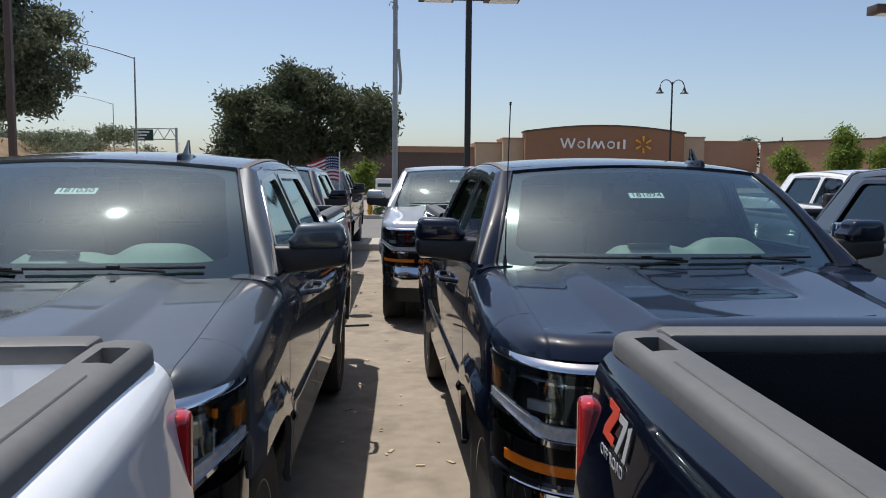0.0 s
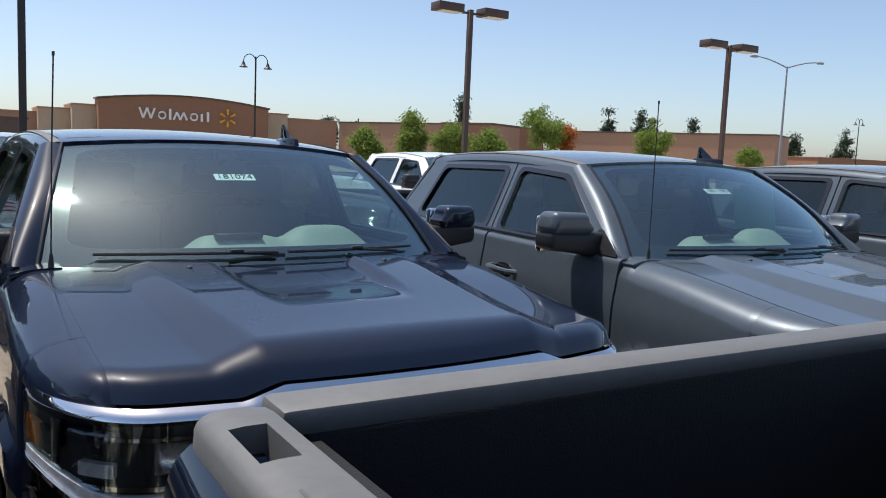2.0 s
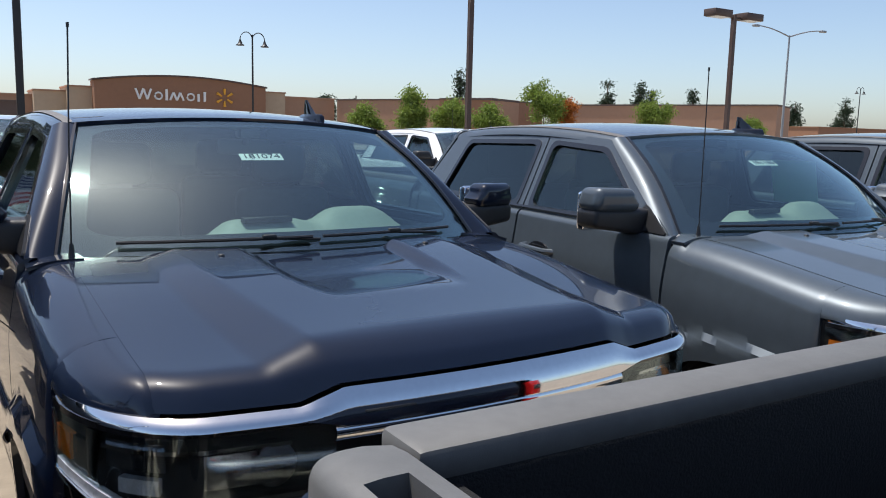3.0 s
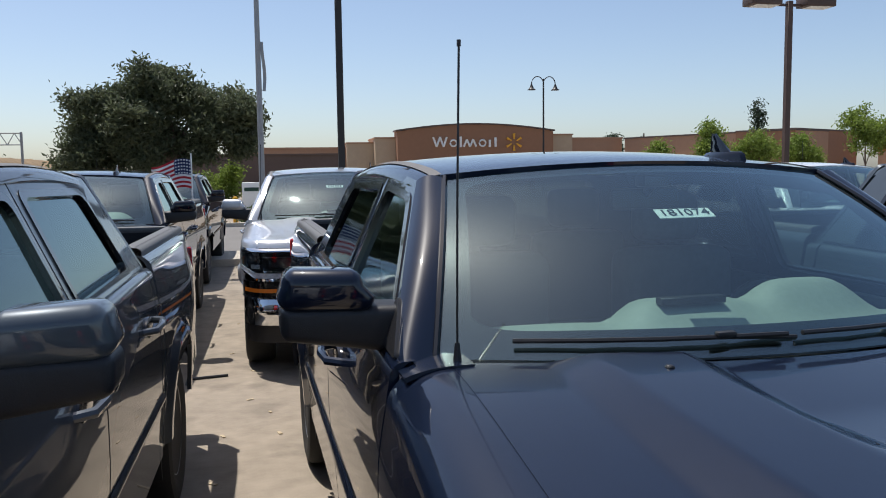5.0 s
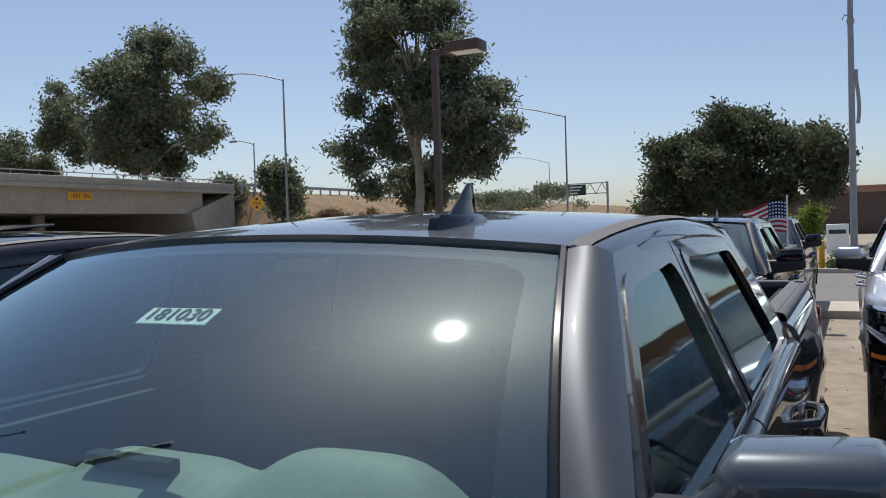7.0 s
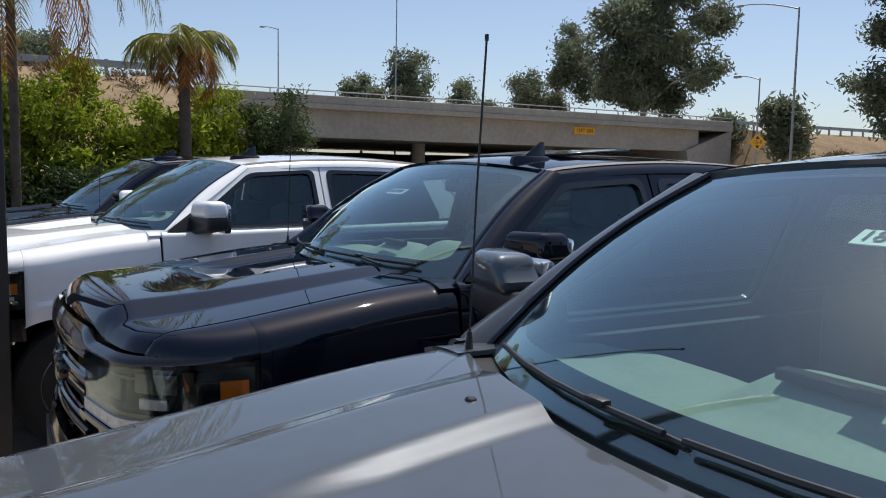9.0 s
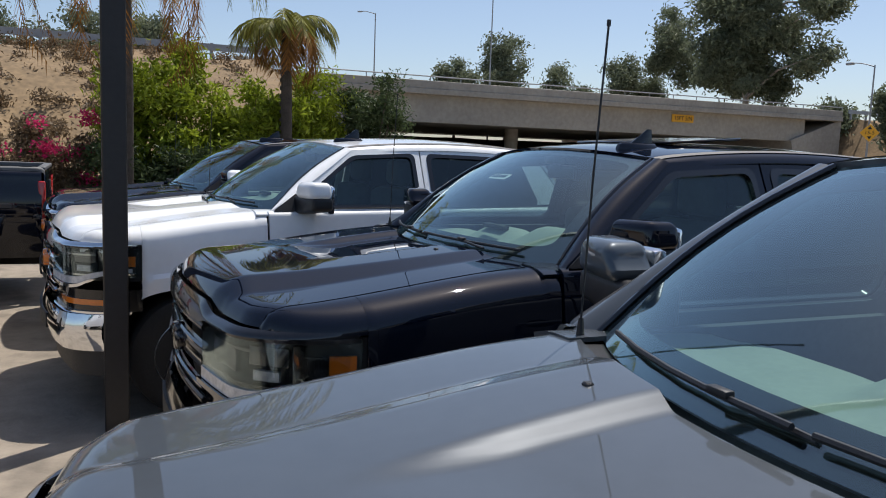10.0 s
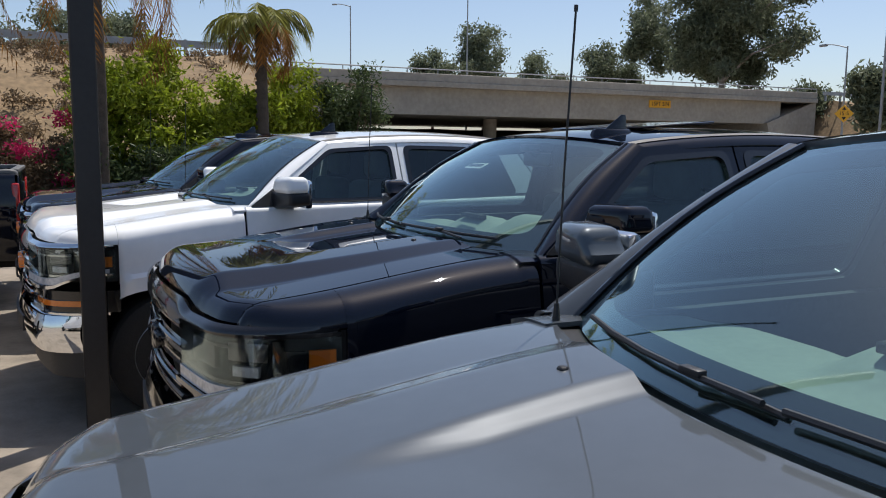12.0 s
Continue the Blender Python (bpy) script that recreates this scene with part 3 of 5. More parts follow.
    add("cowl", bm, "plastic")
    bm = bmesh.new()

    grid(bm, lambda u, v: roof_point(2 * u - 1, v), 44, 24, 0.02)
    add("roof", bm, "paint")
    bm = bmesh.new()
    grid(bm, lambda u, v: screen_point(u, v), 28, 16, 0)
    add("windscreen", bm, "windscreen")
    bm = bmesh.new()
    # dark printed border of the windscreen, round at its lower corners
    edge = round_poly([(0.045, 0.115), (0.955, 0.115), (0.958, 0.945), (0.042, 0.945)], 0.085, 8)
    fine = []
    for k, p in enumerate(edge):
        q = edge[(k + 1) % len(edge)]
        m = max(1, int((q - p).length / 0.04))
        fine += [p.lerp(q, i / m) for i in range(m)]
    rows = []
    for p in fine:
        d = p - Vector((0.5, 0.5))
        o = Vector((0.5, 0.5)) + d * (0.5 / max(abs(d.x), abs(d.y)))
        rows.append([bm.verts.new(screen_point(*p.lerp(o, f)) + Vector((0, 0.004, -0.006))) for f in (0, 0.33, 0.67, 1)])
    for k in range(len(rows)):
        a, b = rows[k], rows[(k + 1) % len(rows)]
        for i in range(3):
            bm.faces.new((a[i], b[i], b[i + 1], a[i + 1]))
    add("screen_border", bm, "gloss_black")
    bm = bmesh.new()
    box(bm, -0.045, 0.045, 2.225, 2.30, 1.735, 1.775, 0.01, 2)
    tube(bm, [(0, 2.245, 1.755), (0, 2.27, 1.735), (0, 2.30, 1.715)], 0.016, 8)
    box(bm, -0.125, 0.125, 2.295, 2.325, 1.66, 1.732, 0.015, 2)
    add("rear_view_mirror", bm, "plastic")
    for x0, x1 in ((-0.66, -0.02), (0.02, 0.66)):
        bm = bmesh.new()
        pts = [screen_point((x0 + (x1 - x0) * t) / 1.64 + 0.5, 0.055) + Vector((0, -0.018, 0.014)) for t in (0, 0.25, 0.5, 0.75, 1)]
        tube(bm, pts, 0.0065, 6)
        mid = pts[3] if x0 < 0 else pts[2]
        box(bm, mid.x - 0.025, mid.x + 0.025, mid.y - 0.012, mid.y + 0.01, mid.z, mid.z + 0.014, 0.004, 2)
        tube(bm, [mid, mid + Vector((0.2, 0.004, -0.012))], 0.006, 6)
        add("wiper", bm, "plastic")
    bm = bmesh.new()
    tube(bm, [(-0.82, 1.675, 1.32), (-0.82, 1.675, 1.385)], 0.013, 8, 0.006)
    tube(bm, [(-0.82, 1.675, 1.375), (-0.814, 1.682, 1.72), (-0.803, 1.694, 2.09)], 0.0028, 6)
    tube(bm, [(-0.803, 1.694, 2.085), (-0.803, 1.694, 2.10)], 0.005, 6)
    add("radio_antenna", bm, "plastic")
    bm = bmesh.new()
    rings = []
    for z, w, y0, y1 in ((1.815, 0.027, 2.35, 2.57), (1.842, 0.026, 2.36, 2.56), (1.852, 0.018, 2.375, 2.55), (1.854, 0.0075, 2.43, 2.54), (1.89, 0.005, 2.475, 2.538), (1.922, 0.003, 2.512, 2.534)):
        rings.append([(0.40 + a * w, (y0 + y1) / 2 + b * (y1 - y0) / 2, z) for a, b in ((1, 0.9), (0.6, 1), (-0.6, 1), (-1, 0.9), (-1, -0.5), (-0.4, -1), (0.4, -1), (1, -0.5))])
    loft(bm, rings)
    add("roof_fin", bm, "fin")
    # nose
    add("nose_bar", nose_patch(-1.0, 1.0, lambda x: 1.098 + 0.022 * ramp01(0.43, 0.54, abs(x)), lambda x: hood_lip(x) - 0.003, 0.012, 0.03, 96, 4, 0.008, 0.032), "bright")
    add("grille_backing", nose_patch(-0.47, 0.47, 0.74, 1.12, -0.06, 0.02, 20, 4), "under")
    for z, h, k in ((1.06, 0.035, "grille"), (0.985, 0.02, "grille"), (0.91, 0.075, "bright"), (0.83, 0.02, "grille"), (0.77, 0.035, "grille")):
        add("grille_bar", nose_patch(-0.46, 0.46, z, z + h, 0.024, 0.03, 24, 3, 0.01), k)
    bm = bmesh.new()
    box(bm, -0.12, 0.12, NOSE - 0.055, NOSE + 0.01, 0.915, 0.98, 0.015, 2)
    box(bm, -0.05, 0.05, NOSE - 0.055, NOSE + 0.01, 0.89, 1.005, 0.015, 2)
    add("grille_badge", bm, "badge")
    add("front_bumper", nose_patch(-0.92, 0.92, 0.47, 0.70, 0.045, 0.05, 60, 8, 0.03), "bright")
    add("bumper_insert", nose_patch(-0.42, 0.42, 0.53, 0.63, 0.078, 0.02, 20, 3), "plastic")
    add("air_dam", nose_patch(-0.90, 0.90, 0.30, 0.47, -0.02, 0.04, 40, 4), "plastic")
    for sx in (-1, 1):
        bm = bmesh.new()
        tube(bm, [(sx * 0.70, NOSE + 0.08, 0.60), (sx * 0.70, NOSE, 0.60)], 0.045, 18)
        add("fog_lamp", bm, "lamp")
    # bed
    bm = bmesh.new()
    box(bm, -0.80, 0.80, 4.06, 5.74, 0.82, 0.86)
    for k in range(9):
        box(bm, -0.62 + k * 0.155 - 0.03, -0.62 + k * 0.155 + 0.03, 4.08, 5.72, 0.855, 0.872, 0.006, 1)
    add("bed_floor", bm, "bed")
    bm = bmesh.new()
    box(bm, -0.80, 0.80, 4.04, 4.075, 0.82, 1.43, 0.01, 1)
    add("bed_front_wall", bm, "bed")
    bm = bmesh.new()
    box(bm, -0.79, 0.79, 5.745, 5.80, 0.84, 1.425, 0.012, 2)
    add("tailgate#T", bm, "gate_in")
    bm = bmesh.new()
    box(bm, -0.80, 0.80, 5.802, 5.835, 0.82, 1.42, 0.014, 2)
    add("tailgate_skin", bm, "paint", "tailgate#T")
    bm = bmesh.new()
    box(bm, -0.822, 0.822, 5.745, 5.835, 1.418, 1.458, 0.012, 2)
    add("tailgate_cap", bm, "rail", "tailgate#T")
    bm = bmesh.new()
    box(bm, -0.13, 0.13, 5.83, 5.85, 1.20, 1.29, 0.01, 2)
    add("tailgate_handle", bm, "plastic", "tailgate#T")
    bm = bmesh.new()
    box(bm, -0.97, 0.97, 5.78, 5.98, 0.50, 0.72, 0.04, 3)
    add("rear_bumper", bm, "bright")
    # cab shell and inside
    bm = bmesh.new()
    pts = round_poly([(-0.95, 1.345), (0.95, 1.345), (0.75, 1.80), (-0.75, 1.80)], 0.03)
    inn = round_poly([(-0.62, 1.42), (0.62, 1.42), (0.56, 1.74), (-0.56, 1.74)], 0.06)
    o = [bm.verts.new((p[0], 3.99 - 0.50 * max(0, p[1] - 1.345), p[1])) for p in pts]
    i = [bm.verts.new((p[0], 3.99 - 0.50 * max(0, p[1] - 1.345), p[1])) for p in inn]
    n = len(o)
    fs = [bm.faces.new((o[k], o[(k + 1) % n], i[(k + 1) % n], i[k])) for k in range(n)]
    bm.normal_update()
    bmesh.ops.solidify(bm, geom=fs, thickness=0.02)
    add("cab_back", bm, "paint")
    bm = bmesh.new()
    box(bm, -0.93, 0.93, 3.98, 4.02, 0.55, 1.37)
    add("cab_back_panel", bm, "paint")
    bm = bmesh.new()
    f = bm.faces.new([bm.verts.new((p[0], 3.98 - 0.50 * max(0, p[1] - 1.345), p[1])) for p in inn])
    add("rear_window", bm, "rear_glass")
    bm = bmesh.new()
    box(bm, -0.92, 0.92, 1.70, 3.98, 0.48, 0.70)
    box(bm, -0.60, 0.60, 0.62, 5.75, 0.38, 0.60)
    box(bm, -0.70, 0.70, 0.58, 0.85, 0.60, 1.08)
    box(bm, -0.78, 0.78, 0.72, 1.50, 1.02, 1.17)
    box(bm, -0.90, 0.90, 1.68, 1.72, 0.6, 1.30)
    box(bm, -0.80, 0.80, 4.06, 5.74, 0.62, 0.815)
    add("chassis", bm, "under")
    bm = bmesh.new()

    def dash(u, v):
        x = (2 * u - 1) * 0.86
        y = 1.52 + 0.22 * (2 * u - 1) ** 2 + (0.60 - 0.20 * (2 * u - 1) ** 2) * v
        z = 1.312 + 0.018 * math.sin(math.pi * v)
        z += 0.125 * math.exp(-((x - 0.40) / 0.22) ** 4) * smooth01(0.48, 0.86, v)
        z += 0.022 * math.exp(-((x + 0.46) / 0.24) ** 4) * smooth01(0.5, 0.8, v)
        z += 0.085 * math.exp(-((x + 0.03) / 0.20) ** 6) * smooth01(0.48, 0.82, v)
        if v > 0.9:
            z -= (v - 0.9) * 1.6
        return Vector((x, y, z))

    grid(bm, dash, 56, 26, 0.02)
    add("dashboard#D", bm, "dash")
    bm = bmesh.new()
    box(bm, -0.14, 0.07, 1.93, 1.97, 1.398, 1.420, 0.003, 1)
    box(bm, -0.60, 0.60, 1.575, 1.60, 1.318, 1.332, 0.003, 1)
    add("vent", bm, "plastic", "dashboard#D")
    bm = bmesh.new()
    box(bm, -0.86, 0.86, 2.0, 2.07, 0.72, 1.27, 0.02, 2)
    add("dash_front", bm, "seat", "dashboard#D")
    bm = bmesh.new()
    ring = []
    for k in range(25):
        a = k / 24 * math.tau
        ring.append((0.38 + 0.185 * math.cos(a), 2.12 + 0.075 * math.sin(a) , 1.24 + 0.17 * math.sin(a)))
    tube(bm, ring, 0.016, 8, cap=False)
    box(bm, 0.30, 0.46, 2.07, 2.12, 1.19, 1.29, 0.02, 2)
    tube(bm, [(0.2, 2.12, 1.24), (0.56, 2.12, 1.24)], 0.014, 6)
    add("steering_wheel", bm, "plastic")
    for sx in (-1, 1):
        bm = bmesh.new()
        grid(bm, lambda u, v: Vector((sx * (0.88 - 0.03 * v), 1.75 + 2.2 * u, 0.70 + 0.64 * v)), 10, 4, 0.03)
        add("door_lining", bm, "seat")
    bm = bmesh.new()
    grid(bm, lambda u, v: Vector(((2 * u - 1) * 0.655, 2.36 + 1.42 * v, 1.765 + 0.065 * math.sin(math.pi * min(1, 0.1 + v * 0.85)) + 0.02 * (1 - (2 * u - 1) ** 2))), 10, 10, 0.012)
    add("headlining", bm, "lining")
    return P


TRUCK = truck_meshes()
WHEEL = wheel_meshes()


def pickup(paint, label, x, y, turn=0.0, z=0.0, bright="chrome", bed="liner", number="", at=(0.467, 0.645), form=False, cap="plastic", glass_rear="privacy", fin=None, flip=False):
    """One pickup, standing with the middle of its front bumper at (x, y), its tail towards +y."""
    root = thing("pickup_truck", label, "pickup truck", pose(x, y, z, 0, 0, turn))
    keys = dict(M)
    keys.update(paint=PAINT[paint], bright=M[bright] if bright in M else PAINT[bright], bed=M[bed] if bed in M else PAINT[bed], gate_in=M[bed] if bed in M else PAINT[bed],
                grille=M["gloss_black"] if bright != "chrome" else M["chrome"], badge=M["amber"] if bright == "chrome" else M["gloss_black"], mirror_cap=PAINT[cap] if cap in PAINT else M["plastic"], rear_glass=M[glass_rear], fin=PAINT[fin or "black"], lining=M["lining"])
    made = {}
    for name, up, me, key, lab in TRUCK:
        ob = part(name.split("#")[0], me, keys[key], made.get(up, root), lab)
        if "#" in name:
            made[name] = ob
    for ax in AXLES:
        for sx in (-1, 1):
            tyre = part("wheel", WHEEL[0], M["tyre"], root)
            tyre.matrix_local = pose(sx * 0.85, stretch(ax), 0.402, 0, 0, 0 if sx > 0 else 180)
            part("rim", WHEEL[1], M["rim"], tyre)
            part("hub_cap", WHEEL[2], M["plastic"], tyre)
    if number:
        c = screen_point(*at)
        ex = (screen_point(0.5, 0.74) - screen_point(0.4, 0.74)).normalized()
        ey = (screen_point(0.45, 0.8) - screen_point(0.45, 0.68)).normalized()
        ez = ex.cross(ey)
        mm = Matrix((ex, ey, ez)).transposed().to_4x4()
        mm.translation = c - ez * 0.012
        bm = bmesh.new()
        box(bm, -0.088, 0.088, -0.026, 0.026, -0.001, 0.001)
        st = part("stock_sticker", bm, M["sticker"], root, "white stock number sticker")
        st.matrix_local = mm
        if number != "-":
            tx = part("number", text_mesh(number, 0.053, "number"), M["ink"], st)
        else:
            bm = bmesh.new()
            for k in range(6):
                box(bm, -0.072 + k * 0.025, -0.056 + k * 0.025, -0.016, 0.016, 0, 0.001)
            tx = part("number_bar", bm, M["ink"], st)
        tx.matrix_local = pose(0, 0, 0.003)
    if form:
        bm = bmesh.new()
        box(bm, 0.0, 0.004, -0.18, 0.14, 0.0, 0.27)
        pf = part("window_form", bm, M["paper"], root, "pale green price form inside the window")
        pf.matrix_local = pose(0.815, 2.42, 1.40, 0, -14, 0)
    return root


CHROME, DARK = "chrome", "gloss_black"
pickup("navy", "dark navy pickup truck with chrome bumper and stock sticker", 1.672, 0.0, 2.0, number="181074", cap="navy")
pickup("slate", "dark slate grey pickup truck parked beside a navy one", 4.16, -0.41, -1.7, number="181185", form=True, cap="slate")
pickup("graphite", "graphite grey pickup truck with a stock sticker", -1.166, -0.495, 0.0, number="181030", at=(0.535, 0.675), cap="slate")
BLACK_ONE = pickup("black", "glossy black off-road pickup truck with dark grille", -3.93, 0.03, 1.5, bright=DARK, number="-", cap="black", glass_rear="side_glass")
pickup("white", "white pickup truck with chrome grille and bumper", -6.59, -0.60, 4.0, cap="white")
pickup("black", "black pickup truck parked beside a white one", -8.95, -0.72, 1.0, cap="black", number="-")
pickup("silver", "silver white pickup truck behind the navy one", 1.06, 6.56, 0.0, number="-", cap="silver")
OFFROAD = pickup("black", "black off-road pickup truck with open empty bed", 1.660, -6.542, 0.0, bright=CHROME)
pickup("white", "white pickup truck with grey rail caps on its bed", -0.70, -6.67, 3.5, bed="white")
pickup("navy", "dark navy pickup truck behind the graphite one", -1.62, 6.3, 0.0, cap="black")
pickup("black", "black pickup truck in the third row", -1.70, 12.6, 0.0, cap="black")
DECORATED = pickup("slate", "dark pickup truck with a coloured dashboard decoration", 7.0, -0.7, -2.0, number="-", form=True)
pickup("blue", "bright blue pickup truck at the row's end", 9.8, -0.8, -2.0)
pickup("white", "white pickup truck standing in the second row", 7.1, 6.4, 0.0, form=True)
pickup("black", "black pickup truck seen from its red tail lamp", -10.9, -6.4, 0.0)
pickup("silver", "silver pickup truck with a chrome rear bumper", -8.2, -7.0, 0.0)
bm = bmesh.new()
box(bm, -0.40, 0.40, 0, 0.48, -0.006, 0.006, 0.005, 1)
part("sunroof_panel", bm, M["gloss_black"], BLACK_ONE, "tilted dark glass sunroof").matrix_local = pose(0, 2.66, 1.862, 4.5)
for x, w, z, col in ((-0.28, 0.11, 0.08, PAINT["blue"]), (-0.45, 0.07, 0.06, M["red"]), (-0.36, 0.06, 0.05, M["amber"])):
    bm = bmesh.new()
    box(bm, x - w, x + w, 1.86, 1.90, 1.37, 1.37 + 2 * z, 0.02, 2)
    part("dash_decoration", bm, col, DECORATED, "bright coloured card on the dashboard")


# ---- ground, street and kerbs ----
def ground_mat():
    m = mat("sunlit_worn_concrete_lot", (0.27, 0.225, 0.175), 0.85, vary=0.2, scale=0.7, bump=0.5, bump_scale=25)
    nt = m.node_tree
    b = nt.nodes["Principled BSDF"]
    src = b.inputs["Base Color"].links[0].from_socket
    tc = nt.nodes.new("ShaderNodeTexCoord")
    n = nt.nodes.new("ShaderNodeTexNoise")
    n.inputs["Scale"].default_value, n.inputs["Detail"].default_value = 2.3, 8
    nt.links.new(tc.outputs["Object"], n.inputs["Vector"])
    mr = nt.nodes.new("ShaderNodeMapRange")
    mr.inputs["From Min"].default_value, mr.inputs["From Max"].default_value = 0.52, 0.68
    mr.inputs["To Min"].default_value, mr.inputs["To Max"].default_value = 1.0, 0.72
    nt.links.new(n.outputs["Fac"], mr.inputs["Value"])
    k = nt.nodes.new("ShaderNodeVectorMath")
    k.operation = "SCALE"
    nt.links.new(src, k.inputs[0])
    nt.links.new(mr.outputs[0], k.inputs["Scale"])
    nt.links.new(k.outputs[0], b.inputs["Base Color"])
    return m


M["ground"] = ground_mat()
M["kerb"] = mat("concrete_kerb", (0.42, 0.38, 0.32), 0.85, vary=0.1, scale=3, bump=0.3)
M["asphalt"] = mat("faded_asphalt", (0.16, 0.15, 0.14), 0.9, vary=0.12, scale=1, bump=0.4, bump_scale=30)
M["wall_tan"] = mat("tan_stucco", (0.40, 0.235, 0.15), 0.85, vary=0.05, scale=0.2, bump=0.1, bump_scale=8)
M["wall_brown"] = mat("brown_stucco", (0.30, 0.155, 0.09), 0.85, vary=0.05, scale=0.2, bump=0.1, bump_scale=8)
M["wall_cream"] = mat("cream_stucco", (0.50, 0.38, 0.26), 0.85, vary=0.05, scale=0.2)
M["wall_dark"] = mat("dark_brown_wall", (0.12, 0.085, 0.072), 0.85, vary=0.08, scale=0.2)
M["letter"] = mat("white_sign_plastic", (0.85, 0.85, 0.82), 0.5, vary=0.03)
M["spark"] = mat("yellow_sign_plastic", (0.85, 0.42, 0.04), 0.5, vary=0.05)
M["pole_black"] = mat("black_pole_paint", (0.018, 0.017, 0.018), 0.5, vary=0.2, scale=3)
M["pole_brown"] = mat("brown_pole_paint", (0.075, 0.045, 0.035), 0.5, vary=0.15, scale=3)
M["galv"] = mat("galvanised_steel", (0.32, 0.33, 0.34), 0.5, 0.5, vary=0.12, scale=4)
M["concrete"] = mat("bridge_concrete", (0.36, 0.33, 0.28), 0.85, vary=0.16, scale=0.35, bump=0.2, bump_scale=6)
M["concrete_dark"] = mat("shaded_bridge_concrete", (0.26, 0.24, 0.21), 0.9, vary=0.2, scale=0.4)
M["soil"] = mat("dry_grass_bank", (0.205, 0.14, 0.075), 0.95, vary=0.35, scale=0.5, bump=0.9, bump_scale=3)
M["sign_yellow"] = mat("yellow_road_sign", (0.80, 0.40, 0.02), 0.5, vary=0.04)
M["sign_green"] = mat("dark_green_sign", (0.01, 0.05, 0.035), 0.5, vary=0.1)
M["bark"] = mat("grey_brown_bark", (0.14, 0.10, 0.075), 0.9, vary=0.3, scale=4, bump=0.8, bump_scale=20)
# fibrous palm bark, its colour darkened to hold the shade of the fronds
M["palm_bark"] = mat("shaded_fibrous_palm_bark", (0.07, 0.058, 0.048), 0.95, vary=0.35, scale=6, bump=0.9, bump_scale=30)
M["bark_pale"] = mat("pale_eucalyptus_bark", (0.34, 0.29, 0.24), 0.85, vary=0.3, scale=1.5, bump=0.5, bump_scale=10)
LEAF = {
    "oak": foliage("oak_leaves", (0.105, 0.125, 0.070)),
    "euc": foliage("eucalyptus_leaves", (0.165, 0.190, 0.120)),
    "young": foliage("young_tree_leaves", (0.19, 0.26, 0.05)),
    "shrub": foliage("bright_shrub_leaves", (0.27, 0.33, 0.03), 0.5),
    "dark": foliage("dark_shrub_leaves", (0.07, 0.10, 0.04)),
    "dry": foliage("dry_brush", (0.17, 0.12, 0.07), 0.5),
    "palm": foliage("palm_leaflets", (0.22, 0.22, 0.05), 0.45),
    "palm_dead": foliage("dead_palm_leaflets", (0.28, 0.13, 0.03), 0.4),
    "flower": foliage("magenta_flowers", (0.60, 0.03, 0.14), 0.3),
    "cypress": foliage("conifer_needles", (0.035, 0.055, 0.03)),
    "autumn": foliage("orange_leaves", (0.40, 0.14, 0.03)),
}


def slab(name, x0, x1, y0, y1, z0, z1, material, label, category="", bevel=0.0):
    bm = bmesh.new()
    box(bm, x0, x1, y0, y1, z0, z1, bevel)
    return tagged(part(name, bm, material, None, smooth=False), label, category or name, kind="structure")


bm = bmesh.new()
grid(bm, lambda u, v: Vector((-1500 + 3000 * u, -1500 + 3000 * v, 0)), 8, 8)
tagged(part("ground", bm, M["ground"], None, smooth=False), "sunlit tan worn concrete of a car lot", "ground", kind="structure")
slab("kerb", -25, 60, 16.33, 16.50, -0.1, 0.15, M["kerb"], "pale concrete kerb at the lot's edge", "kerb", 0.02)
slab("pavement", -25, 60, 16.50, 18.2, -0.1, 0.14, M["kerb"], "pale concrete pavement beside the street", "pavement")
slab("road", -60, 140, 18.2, 29.0, -0.1, 0.006, M["asphalt"], "faded grey asphalt street", "road")
slab("kerb", -60, 140, 29.0, 29.2, -0.1, 0.15, M["kerb"], "far concrete kerb of the street", "kerb", 0.02)

# litter on the ground of the aisle
M["litter"] = mat("dry_litter", (0.45, 0.36, 0.24), 0.9, vary=0.3, scale=20)
bm = bmesh.new()
rng = random.Random(5)
for k in range(60):
    x, y = rng.uniform(-0.1, 0.75), rng.uniform(1.0, 14)
    a = rng.uniform(0, 180)
    l = rng.uniform(0.008, 0.03)
    box(bm, -l, l, -l * 0.4, l * 0.4, 0.0, 0.006, m=pose(x, y, 0.001, 0, 0, a))
tagged(part("leaf_litter", bm, M["litter"], None, smooth=False), "small dry leaves and scraps on the concrete", "litter", kind="stuff")
bm = bmesh.new()
tube(bm, [(-0.42, 7.10, 0.012), (-0.25, 7.13, 0.014), (-0.08, 7.17, 0.012)], 0.012, 6)
tagged(part("fallen_stick", bm, M["pole_black"], None), "thin dark stick lying on the concrete", "stick")


# ---- lamps and posts ----
def post(x, y, h, w=0.07):
    t = thing("steel_post", "black square steel post beside parked trucks", "post", pose(x, y, 0))
    bm = bmesh.new()
    box(bm, -w, w, -w, w, 0, h, 0.008, 1)
    part("post", bm, M["pole_black"], t)
    return t


post(-5.56, 0.21, 8.5)


